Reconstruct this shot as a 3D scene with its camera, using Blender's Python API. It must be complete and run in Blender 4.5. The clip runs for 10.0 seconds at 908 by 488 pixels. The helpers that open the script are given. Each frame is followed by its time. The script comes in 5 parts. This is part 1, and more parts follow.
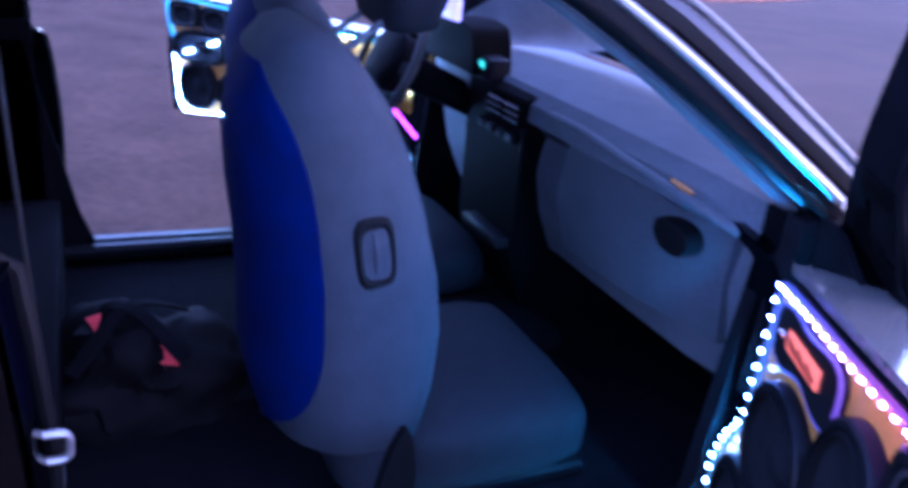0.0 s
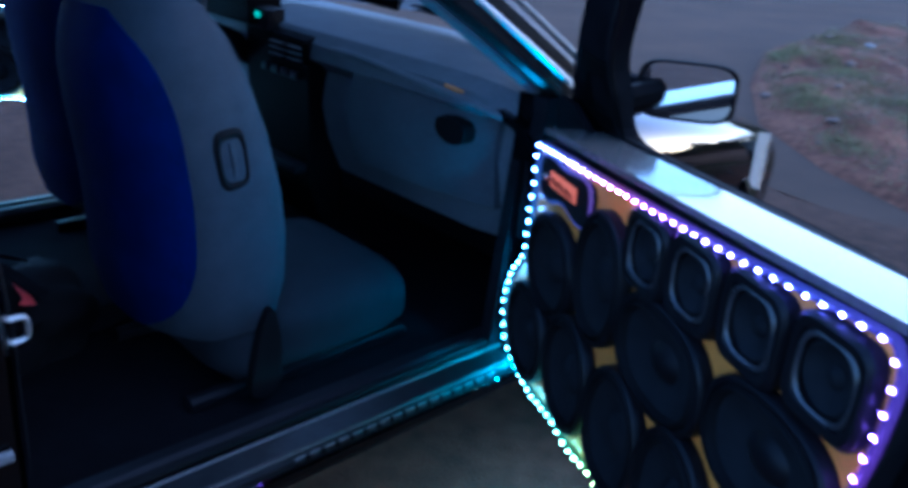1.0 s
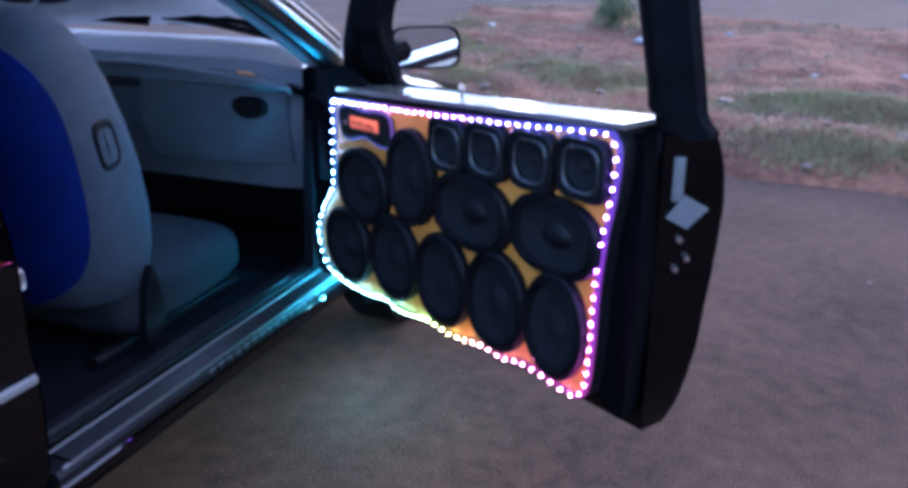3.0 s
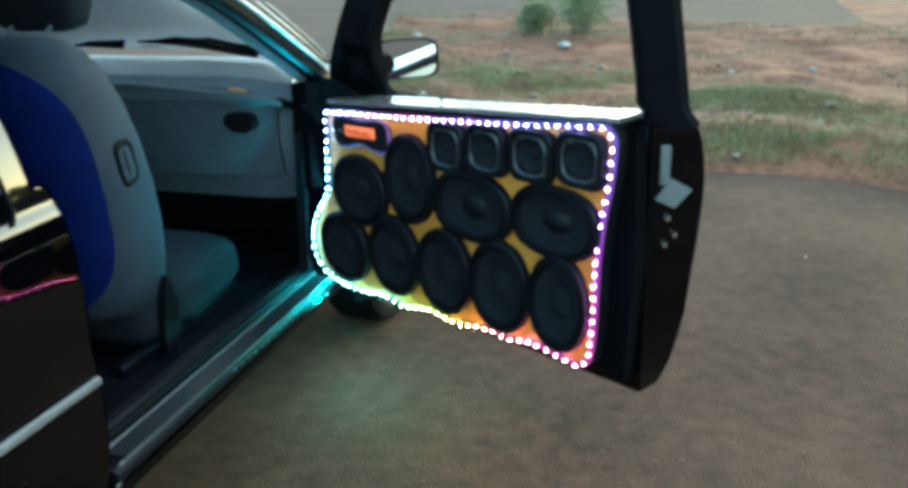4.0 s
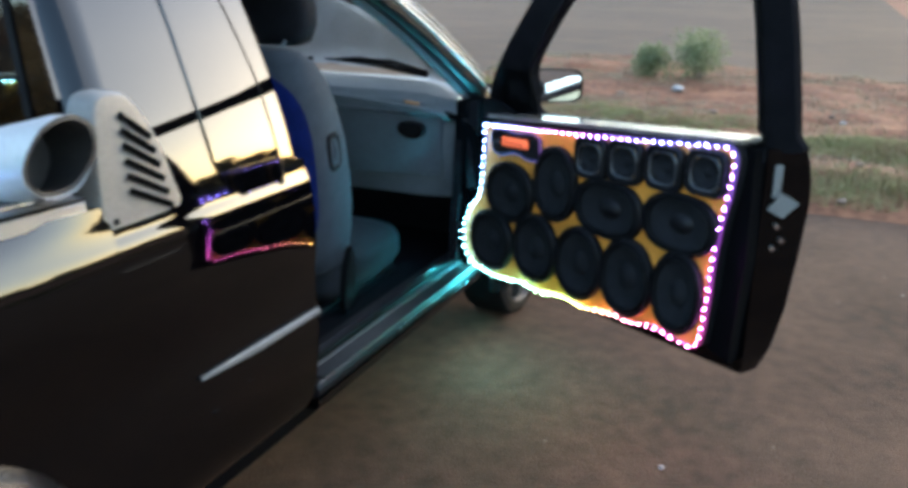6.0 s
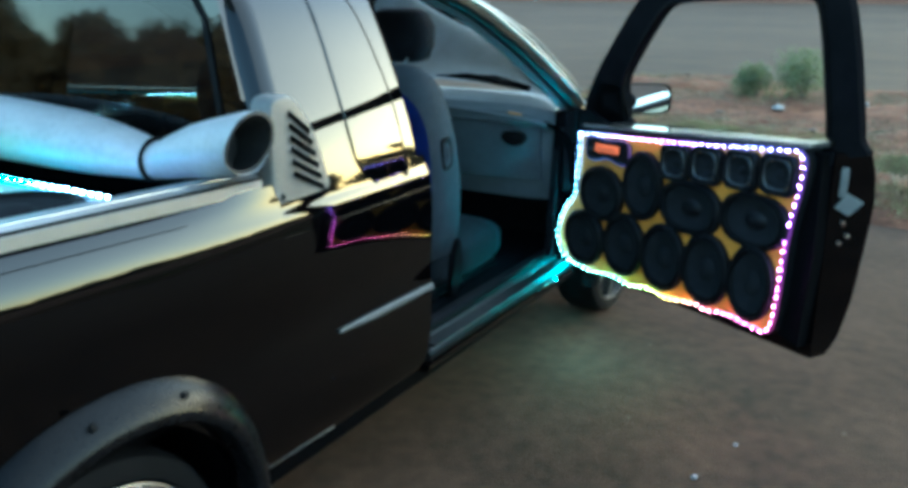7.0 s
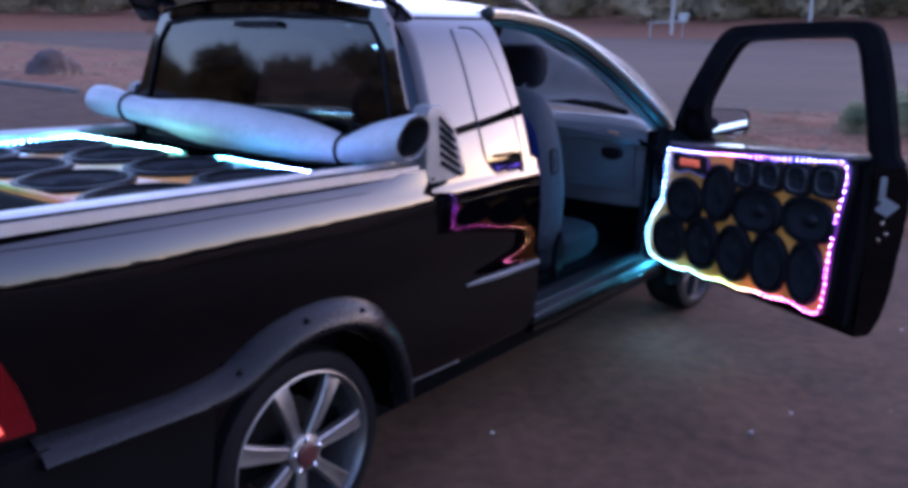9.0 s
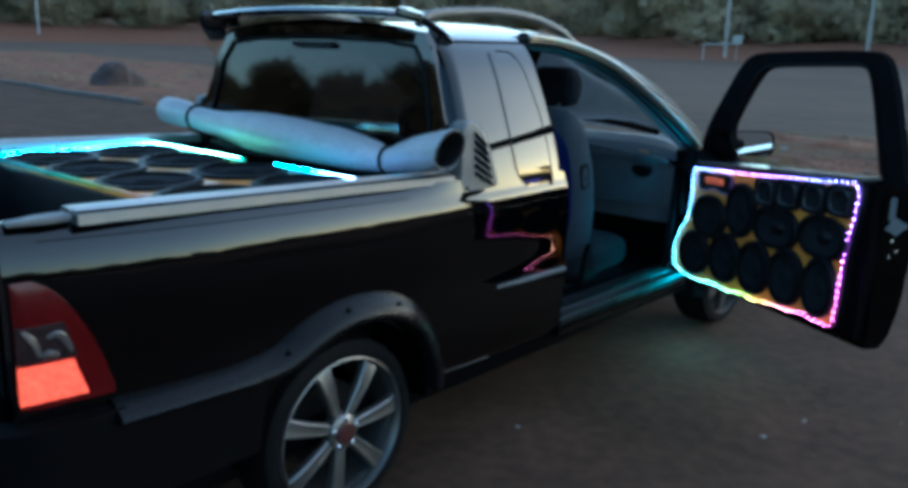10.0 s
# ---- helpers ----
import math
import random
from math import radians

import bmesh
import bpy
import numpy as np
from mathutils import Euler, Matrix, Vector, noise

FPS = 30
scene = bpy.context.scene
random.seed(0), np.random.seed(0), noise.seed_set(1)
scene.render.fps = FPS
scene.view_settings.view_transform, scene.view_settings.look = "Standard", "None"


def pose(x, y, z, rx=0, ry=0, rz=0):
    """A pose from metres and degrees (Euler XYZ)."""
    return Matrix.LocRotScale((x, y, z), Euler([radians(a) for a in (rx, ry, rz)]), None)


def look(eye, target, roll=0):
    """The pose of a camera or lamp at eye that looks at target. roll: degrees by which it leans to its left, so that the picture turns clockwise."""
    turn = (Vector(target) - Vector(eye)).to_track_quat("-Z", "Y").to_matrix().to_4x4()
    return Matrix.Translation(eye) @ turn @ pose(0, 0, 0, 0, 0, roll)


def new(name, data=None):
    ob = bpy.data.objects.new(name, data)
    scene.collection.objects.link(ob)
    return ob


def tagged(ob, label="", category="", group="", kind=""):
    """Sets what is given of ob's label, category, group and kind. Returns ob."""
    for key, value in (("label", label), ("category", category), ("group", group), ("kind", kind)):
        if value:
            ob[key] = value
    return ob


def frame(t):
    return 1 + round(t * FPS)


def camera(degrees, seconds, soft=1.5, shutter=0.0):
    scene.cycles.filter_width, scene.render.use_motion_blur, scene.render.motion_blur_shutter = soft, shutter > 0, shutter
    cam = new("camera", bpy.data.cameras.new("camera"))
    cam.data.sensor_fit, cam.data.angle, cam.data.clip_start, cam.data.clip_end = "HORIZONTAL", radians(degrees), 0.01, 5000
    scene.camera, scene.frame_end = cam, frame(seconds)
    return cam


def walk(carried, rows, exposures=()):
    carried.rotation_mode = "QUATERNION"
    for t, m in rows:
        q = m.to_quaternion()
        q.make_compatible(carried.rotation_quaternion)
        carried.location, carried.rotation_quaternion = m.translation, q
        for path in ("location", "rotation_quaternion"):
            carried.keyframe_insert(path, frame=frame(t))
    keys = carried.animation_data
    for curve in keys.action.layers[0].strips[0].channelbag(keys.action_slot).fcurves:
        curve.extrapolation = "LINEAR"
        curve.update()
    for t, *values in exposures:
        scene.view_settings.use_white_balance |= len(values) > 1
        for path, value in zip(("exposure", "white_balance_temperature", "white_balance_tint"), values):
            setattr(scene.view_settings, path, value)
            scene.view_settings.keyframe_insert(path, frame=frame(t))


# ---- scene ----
cam = camera(56.6, 10.0, 4.3, 0.4)
PATH = [
    (0, (0.847, 0.059, 1.377), (-0.835, 0.84, 0.628), 5.3),
    (0.5, (0.963, -0.077, 1.364), (-0.539, 0.985, 0.579), 4.7),
    (1, (1.09, -0.27, 1.356), (-0.242, 1.009, 0.589), 3.8),
    (1.5, (1.125, -0.438, 1.367), (0.016, 1.051, 0.624), 2.9),
    (2, (1.121, -0.626, 1.347), (0.197, 0.968, 0.57), -1.0),
    (2.5, (1.141, -0.779, 1.328), (0.293, 0.9, 0.646), -0.5),
    (3, (1.184, -0.94, 1.349), (0.454, 0.779, 0.632), -0.5),
    (3.2, (1.19, -0.997, 1.357), (0.479, 0.731, 0.644), -0.9),
    (4.3, (0.996, -1.218, 1.385), (0.498, 0.584, 0.673), -1.6),
    (4.5, (0.965, -1.25, 1.39), (0.492, 0.546, 0.649), -1.3),
    (5, (0.997, -1.339, 1.403), (0.42, 0.456, 0.735), -0.5),
    (5.2, (1.019, -1.384, 1.408), (0.41, 0.404, 0.749), -0.2),
    (6.3, (1.108, -1.748, 1.404), (0.27, -0.037, 0.794), 0.3),
    (6.5, (1.132, -1.812, 1.408), (0.253, -0.126, 0.789), -0.3),
    (7, (1.229, -1.964, 1.418), (0.248, -0.318, 0.843), -0.0),
    (7.5, (1.359, -2.097, 1.415), (0.27, -0.518, 0.848), 0.6),
    (8, (1.437, -2.215, 1.426), (0.234, -0.705, 0.903), -0.5),
    (8.5, (1.509, -2.394, 1.422), (0.308, -0.876, 0.916), -0.1),
    (9, (1.583, -2.538, 1.429), (0.387, -1.015, 0.93), 0.4),
    (9.5, (1.695, -2.608, 1.429), (0.461, -1.107, 0.956), 0.9),
    (10, (1.776, -2.702, 1.447), (0.49, -1.241, 0.986), 1.3),
]
EXPOSURES = [(0, 3.8, 4500, 66), (0.5, 3.25, 3950, 66), (1, 2.7, 4100, 22), (1.5, 2.9, 5800, -32), (2, 3.05, 6900, -27), (2.5, 3.2, 5900, 24), (3, 3.5, 4900, 36), (4.5, 3.8, 6100, -26), (5, 3.9, 6300, -10), (6.5, 3.5, 5600, 12), (7, 3.4, 5200, -10), (8, 3.4, 6300, -25), (8.5, 3, 6200, 24), (9, 2.85, 5000, 46), (9.5, 2.4, 4550, 46), (10, 2.3, 4750, 0)]
walk(cam, [(t, look(eye, target, roll)) for t, eye, target, roll in PATH], EXPOSURES)

# ---- world, sky and exposure ----
world = bpy.data.worlds.new("dusk_sky")
scene.world = world
world.use_nodes = True
wn, wl = world.node_tree.nodes, world.node_tree.links
sky = wn.new("ShaderNodeTexSky")
sky.sky_type = "NISHITA"
sky.sun_disc = False
sky.sun_elevation = radians(8.0)
sky.sun_rotation = radians(24.0)
sky.dust_density = 0.9
sky.air_density = 1.0
wl.new(sky.outputs[0], wn["Background"].inputs[0])
wn["Background"].inputs[1].default_value = 0.15

sun = new("sun", bpy.data.lights.new("sun", "SUN"))
sun.data.energy, sun.data.angle, sun.data.color = 0.45, radians(140), (1.0, 0.88, 0.76)
sun.matrix_world = look((16, 36, 12), (0, 0, 0))

# ---- materials ----


def mat(name, color, rough=0.5, metal=0.0, vary=0.0, scale=8.0, bump=0.0, bscale=60.0, coat=0.0, spec=0.5, emit=None, strength=0.0, color2=None, island=0.0):
    """A principled material with colour variation at two scales and fine relief."""
    m = bpy.data.materials.new(name)
    m.use_nodes = True
    n, l = m.node_tree.nodes, m.node_tree.links
    b = n["Principled BSDF"]
    b.inputs["Base Color"].default_value = (*color, 1)
    b.inputs["Roughness"].default_value = rough
    b.inputs["Metallic"].default_value = metal
    b.inputs["Specular IOR Level"].default_value = spec
    if coat:
        b.inputs["Coat Weight"].default_value = coat
        b.inputs["Coat Roughness"].default_value = 0.03
        b.inputs["Coat IOR"].default_value = 1.41
    tc = n.new("ShaderNodeTexCoord")
    if vary or color2:
        n1, n2 = n.new("ShaderNodeTexNoise"), n.new("ShaderNodeTexNoise")
        n1.inputs["Scale"].default_value, n1.inputs["Detail"].default_value = scale, 6
        n2.inputs["Scale"].default_value, n2.inputs["Detail"].default_value = scale * 9, 4
        add = n.new("ShaderNodeMath")
        add.operation = "MULTIPLY_ADD"
        add.inputs[1].default_value = 0.5
        half = n.new("ShaderNodeMath")
        half.operation = "MULTIPLY"
        half.inputs[1].default_value = 0.5
        l.new(tc.outputs["Object"], n1.inputs["Vector"])
        l.new(tc.outputs["Object"], n2.inputs["Vector"])
        l.new(n2.outputs["Fac"], half.inputs[0])
        l.new(n1.outputs["Fac"], add.inputs[0])
        l.new(half.outputs[0], add.inputs[2])
        ramp = n.new("ShaderNodeValToRGB")
        lo = color2 or tuple(c * (1 - vary) for c in color)
        hi = color if color2 else tuple(min(1, c * (1 + vary)) for c in color)
        ramp.color_ramp.elements[0].position, ramp.color_ramp.elements[0].color = 0.36, (*lo, 1)
        ramp.color_ramp.elements[1].position, ramp.color_ramp.elements[1].color = 0.64, (*hi, 1)
        l.new(add.outputs[0], ramp.inputs[0])
        out = ramp.outputs[0]
        if island:
            geo, hsv, mr = n.new("ShaderNodeNewGeometry"), n.new("ShaderNodeHueSaturation"), n.new("ShaderNodeMapRange")
            mr.inputs["To Min"].default_value, mr.inputs["To Max"].default_value = 1 - island, 1 + island
            l.new(geo.outputs["Random Per Island"], mr.inputs[0])
            l.new(mr.outputs[0], hsv.inputs["Value"])
            l.new(out, hsv.inputs["Color"])
            out = hsv.outputs[0]
        l.new(out, b.inputs["Base Color"])
        rr = n.new("ShaderNodeMapRange")
        rr.inputs["To Min"].default_value, rr.inputs["To Max"].default_value = max(0.0, rough * 0.85), min(1, rough * 1.15)
        l.new(n2.outputs["Fac"], rr.inputs[0])
        l.new(rr.outputs[0], b.inputs["Roughness"])
    if bump:
        nb, bp = n.new("ShaderNodeTexNoise"), n.new("ShaderNodeBump")
        nb.inputs["Scale"].default_value, nb.inputs["Detail"].default_value = bscale, 5
        bp.inputs["Strength"].default_value, bp.inputs["Distance"].default_value = bump, 0.01
        l.new(tc.outputs["Object"], nb.inputs["Vector"])
        l.new(nb.outputs["Fac"], bp.inputs["Height"])
        l.new(bp.outputs[0], b.inputs["Normal"])
    if emit:
        b.inputs["Emission Color"].default_value = (*emit, 1)
        b.inputs["Emission Strength"].default_value = strength
    return m


def led_mat(name, strength, center=(0, 0, 0), turn=0.0, stops=()):
    """LED light whose hue runs round the strip, as a chasing rainbow controller sets it."""
    m = bpy.data.materials.new(name)
    m.use_nodes = True
    n, l = m.node_tree.nodes, m.node_tree.links
    b = n["Principled BSDF"]
    b.inputs["Base Color"].default_value = (0.012, 0.012, 0.012, 1)
    b.inputs["Specular IOR Level"].default_value = 0.2
    tc, mp, gr, ramp = n.new("ShaderNodeTexCoord"), n.new("ShaderNodeMapping"), n.new("ShaderNodeTexGradient"), n.new("ShaderNodeValToRGB")
    gr.gradient_type = "RADIAL"
    mp.vector_type = "TEXTURE"
    mp.inputs["Location"].default_value = center
    mp.inputs["Rotation"].default_value = (radians(90) if turn == 1 else 0, 0, 0)
    l.new(tc.outputs["Object"], mp.inputs["Vector"])
    l.new(mp.outputs[0], gr.inputs["Vector"])
    l.new(gr.outputs["Fac"], ramp.inputs[0])
    e = ramp.color_ramp.elements
    e[0].position, e[0].color = stops[0][0], (*stops[0][1], 1)
    e[1].position, e[1].color = stops[-1][0], (*stops[-1][1], 1)
    for p, c in stops[1:-1]:
        x = e.new(p)
        x.color = (*c, 1)
    l.new(ramp.outputs[0], b.inputs["Emission Color"])
    b.inputs["Emission Strength"].default_value = strength
    return m


def glass_mat(name, tint, rough=0.0, ior=1.52):
    m = bpy.data.materials.new(name)
    m.use_nodes = True
    n, l = m.node_tree.nodes, m.node_tree.links
    n.remove(n["Principled BSDF"])
    mix, tr, gl, fr = n.new("ShaderNodeMixShader"), n.new("ShaderNodeBsdfTransparent"), n.new("ShaderNodeBsdfGlossy"), n.new("ShaderNodeFresnel")
    tr.inputs[0].default_value = (*tint, 1)
    gl.inputs["Roughness"].default_value = rough
    fr.inputs[0].default_value = ior
    l.new(fr.outputs[0], mix.inputs[0])
    l.new(tr.outputs[0], mix.inputs[1])
    l.new(gl.outputs[0], mix.inputs[2])
    l.new(mix.outputs[0], n["Material Output"].inputs[0])
    return m


PAINT = mat("black_car_paint", (0.0004, 0.0004, 0.0006), 0.3, 0.0, 0.3, 3.0, coat=1.0, spec=0.0)
TRIM = mat("grey_plastic_trim", (0.075, 0.073, 0.071), 0.55, 0, 0.18, 14, 0.08, 320)
FLARE = mat("dark_grey_arch_plastic", (0.0025, 0.0025, 0.003), 0.28, 0, 0.25, 10, 0.02, 300, spec=0.11)
RUBBER = mat("black_rubber", (0.0022, 0.0022, 0.0026), 0.75, 0, 0.3, 20, 0.1, 200, spec=0.08)
BLACK = mat("matte_black_plastic", (0.0012, 0.0012, 0.0016), 0.65, 0, 0.3, 15, 0.06, 260, spec=0.03)
SATIN = mat("satin_black_laminate", (0.005, 0.005, 0.006), 0.45, 0, 0.25, 12, 0.02, 200, spec=0.1)
SHELF = mat("glossy_grey_laminate", (0.075, 0.07, 0.062), 0.16, 0, 0.15, 9, 0.02, 200, coat=0.6)
ALLOY = mat("silver_alloy", (0.14, 0.132, 0.125), 0.42, 0.9, 0.15, 16, 0.03, 150)
ALU = mat("brushed_aluminium", (0.27, 0.275, 0.28), 0.4, 0.9, 0.06, 30)
CHROME = mat("chrome", (0.8, 0.8, 0.82), 0.12, 1.0)
DASHM = mat("grey_dash_plastic", (0.066, 0.077, 0.088), 0.6, 0, 0.15, 12, 0.12, 420, spec=0.12)
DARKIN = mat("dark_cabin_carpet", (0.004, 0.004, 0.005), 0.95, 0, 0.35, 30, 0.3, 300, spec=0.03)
# Dash plastic with the shade low on the dash put into its colour.
DASHLOW = mat("shaded_glovebox_plastic", (0.042, 0.050, 0.057), 0.6, 0, 0.15, 12, 0.12, 420, spec=0.1)
SEATM = mat("grey_seat_fabric", (0.022, 0.028, 0.036), 0.85, 0, 0.18, 24, 0.25, 500, spec=0.15)
# Blue light on the seat backs is put into this cloth colour.
SEATB = mat("blue_lit_seat_cloth", (0.0012, 0.0045, 0.042), 0.85, 0, 0.3, 18, 0.25, 500, spec=0.08)
# The seat fabric again, with the roof's shade on the cushion in its colour.
CUSHM = mat("shaded_cushion_fabric", (0.0075, 0.0095, 0.012), 0.85, 0, 0.18, 24, 0.25, 500, spec=0.12)
HEADM = mat("dark_headrest_cloth", (0.0065, 0.007, 0.0105), 0.85, 0, 0.25, 24, 0.25, 500, spec=0.15)
ORANGE = mat("orange_lacquered_board", (0.42, 0.18, 0.028), 0.3, 0, 0.12, 10, coat=0.5)
CONE = mat("black_paper_cone", (0.008, 0.0085, 0.010), 0.75, 0, 0.3, 40, 0.15, 300, spec=0.05)
BASKET = mat("black_speaker_frame", (0.0035, 0.0035, 0.0045), 0.45, 0.0, 0.2, 30, 0.03, 200, spec=0.12)
RINGM = mat("grey_speaker_ring", (0.022, 0.022, 0.025), 0.4, 0.0, 0.2, 30)
VINYL = mat("pale_vinyl_cover", (0.22, 0.218, 0.222), 0.45, 0, 0.14, 7, 0.5, 14)
VINYLIN = mat("dark_vinyl_underside", (0.004, 0.004, 0.005), 0.7, 0, 0.3, 10, 0.2, 60)
REDLENS = mat("red_lamp_lens", (0.045, 0.0015, 0.002), 0.2, 0, 0.2, 20, coat=0.2, spec=0.2)
LITLENS = mat("lit_lamp_lens", (0.4, 0.03, 0.015), 0.2, emit=(1.0, 0.10, 0.045), strength=0.3, vary=0.1)
ln, ll = LITLENS.node_tree.nodes, LITLENS.node_tree.links
ltx, lmr = ln.new("ShaderNodeTexNoise"), ln.new("ShaderNodeMapRange")
ltx.inputs["Scale"].default_value = 7.0
lmr.inputs["From Min"].default_value, lmr.inputs["From Max"].default_value = 0.35, 0.7
lmr.inputs["To Min"].default_value, lmr.inputs["To Max"].default_value = 0.2, 0.36
ll.new(ltx.outputs["Fac"], lmr.inputs[0])
ll.new(lmr.outputs[0], ln["Principled BSDF"].inputs["Emission Strength"])
CLEARLENS = mat("clear_lamp_lens", (0.018, 0.011, 0.012), 0.15, 0.2, 0.5, 9, coat=0.3)
LAMPCHROME = mat("lamp_reflector_chrome", (0.22, 0.20, 0.20), 0.3, 0.9, 0.4, 40)
SCREEN = mat("orange_display", (0.3, 0.05, 0.02), 0.3, emit=(1.0, 0.20, 0.08), strength=0.1)
GREENLED = mat("green_radio_display", (0.02, 0.1, 0.04), 0.3, emit=(0.1, 1.0, 0.5), strength=0.1)
VIOLET = mat("violet_phone_screen", (0.4, 0.35, 0.6), 0.3, emit=(0.55, 0.5, 1.0), strength=0.1)
MAGENTA = mat("magenta_led", (0.4, 0.1, 0.4), 0.3, emit=(0.9, 0.1, 1.0), strength=0.35)
REDCLOTH = mat("red_bag_cloth", (0.5, 0.03, 0.03), 0.7, 0, 0.3, 30, 0.2, 200)
MIRROR = mat("mirror_glass", (0.9, 0.9, 0.9), 0.02, 1.0)
BACKGLASS = glass_mat("dark_tinted_glass", (0.03, 0.034, 0.040), 0.04, 1.34)
GLASS = glass_mat("clear_car_glass", (0.82, 0.87, 0.86))
FRAMEBLACK = mat("dull_black_frame_paint", (0.006, 0.006, 0.007), 0.9, 0, 0.3, 15, 0.06, 260, spec=0.0)
VOID = mat("unlit_slot_black", (0.002, 0.002, 0.002), 1.0, 0, 0.3, 30, spec=0.0)

RAINBOW = [(0.0, (0.2, 0.62, 0.95)), (0.07, (0.22, 0.8, 0.8)), (0.15, (0.22, 0.95, 0.45)), (0.23, (0.4, 0.95, 0.05)), (0.29, (1.0, 0.5, 0.03)), (0.36, (1.0, 0.12, 0.22)), (0.43, (1.0, 0.05, 0.55)), (0.5, (0.7, 0.05, 1.0)),
           (0.6, (0.15, 0.15, 1.0)), (0.70, (0.45, 0.1, 1.0)), (0.80, (0.9, 0.15, 0.6)), (0.91, (0.2, 0.25, 1.0)), (1.0, (0.2, 0.62, 0.95))]
BEDHUES = [(0.0, (0.02, 0.5, 1.0)), (0.2, (0.0, 0.9, 0.5)), (0.3, (0.5, 0.9, 0.1)), (0.38, (1.0, 0.4, 0.1)), (0.5, (0.5, 0.1, 1.0)), (0.62, (0.0, 0.6, 1.0)), (0.75, (0.0, 0.9, 0.6)), (0.85, (0.2, 0.9, 0.3)), (1.0, (0.02, 0.5, 1.0))]


def paler(stops, w):
    """Mixes a little white into the hues, as bare chips show it."""
    return [(p, tuple(v * (1 - w) + w for v in c)) for p, c in stops]


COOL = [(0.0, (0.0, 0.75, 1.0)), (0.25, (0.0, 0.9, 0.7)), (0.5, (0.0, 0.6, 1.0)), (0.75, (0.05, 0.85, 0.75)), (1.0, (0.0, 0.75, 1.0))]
LED = led_mat("rainbow_led_chips", 16.0, (0.42, 0, 0.7), 1, paler(RAINBOW, 0.10))
# Unseen emitters added to carry the strip's light into cabin and onto ground.
LEDFILL = led_mat("led_cabin_fill", 640.0, (0.42, 0, 0.7), 1, paler(COOL, 0.1))
LEDFILLDOWN = led_mat("led_ground_fill", 95.0, (0.42, 0, 0.7), 1, RAINBOW)
LEDSTRIP = led_mat("rainbow_led_strip", 0.035, (0.42, 0, 0.7), 1, paler(RAINBOW, 0.04))
LEDCOOL = led_mat("cyan_led_chips", 100.0, (0.42, 0, 0.7), 1, paler(COOL, 0.4))
LEDCOOLSTRIP = led_mat("cyan_led_strip", 0.12, (0.42, 0, 0.7), 1, paler(COOL, 0.1))
LEDBED = led_mat("rainbow_bed_led", 40.0, (-0.8, -1.2, 0), 0, paler(BEDHUES, 0.12))
PILLAR = mat("satin_black_pillar", (0.003, 0.003, 0.004), 0.35, 0, 0.3, 15, spec=0.2)
LEDBEDDIM = led_mat("dim_bed_led_strip", 0.05, (-0.8, -1.2, 0), 0, BEDHUES)
LEDBEDSTRIP = led_mat("rainbow_bed_strip", 0.22, (-0.8, -1.2, 0), 0, paler(BEDHUES, 0.1))

# ---- mesh helpers ----


def thing(name, label, category, group="", kind="", at=(0, 0, 0), m=None):
    ob = new(name)
    ob.matrix_world = m if m is not None else Matrix.Translation(at)
    return tagged(ob, label, category, group, kind)


def smooth(me, angle=40):
    me.polygons.foreach_set("use_smooth", [True] * len(me.polygons))
    me.set_sharp_from_angle(angle=radians(angle))


def obj(name, me, material, parent=None, label="", angle=40):
    """Links a mesh as one object; under a parent it keeps the parent's space."""
    if angle:
        smooth(me, angle)
    if material is not None and not me.materials:
        me.materials.append(material)
    ob = new(name, me)
    if parent is not None:
        ob.parent = parent
    if label:
        ob["label"] = label
    return ob


def mesh(v, f, fix=True):
    me = bpy.data.meshes.new("mesh")
    me.from_pydata([tuple(p) for p in v], [], f)
    if fix:
        b = bmesh.new()
        b.from_mesh(me)
        bmesh.ops.remove_doubles(b, verts=b.verts, dist=1e-5)
        bmesh.ops.recalc_face_normals(b, faces=b.faces)
        b.to_mesh(me)
        b.free()
    me.update()
    return me


def part(name, v, f, material, parent, label="", angle=40):
    return obj(name, mesh(v, f), material, parent, label, angle)


def box_me(x0, x1, y0, y1, z0, z1, bevel=0.004, seg=2):
    b = bmesh.new()
    bmesh.ops.create_cube(b, size=1, matrix=Matrix.Translation(((x0 + x1) / 2, (y0 + y1) / 2, (z0 + z1) / 2)) @ Matrix.Diagonal((x1 - x0, y1 - y0, z1 - z0, 1)))
    if bevel:
        bmesh.ops.bevel(b, geom=b.edges[:], offset=bevel, segments=seg, profile=0.5, affect="EDGES")
    me = bpy.data.meshes.new("box")
    b.to_mesh(me)
    b.free()
    return me


def box(name, lim, material, parent, label="", bevel=0.004, m=None):
    me = box_me(*lim, bevel=bevel)
    if m is not None:
        me.transform(m)
    return obj(name, me, material, parent, label)


def grid(rows, close=False, flip=False):
    """Vertices and quads of a loft through rows of equally many points."""
    n = len(rows[0])
    v = [p for r in rows for p in r]
    f = []
    for i in range(len(rows) - 1):
        for j in range(n if close else n - 1):
            a, b, c, d = i * n + j, i * n + (j + 1) % n, (i + 1) * n + (j + 1) % n, (i + 1) * n + j
            f.append((a, d, c, b) if flip else (a, b, c, d))
    return v, f


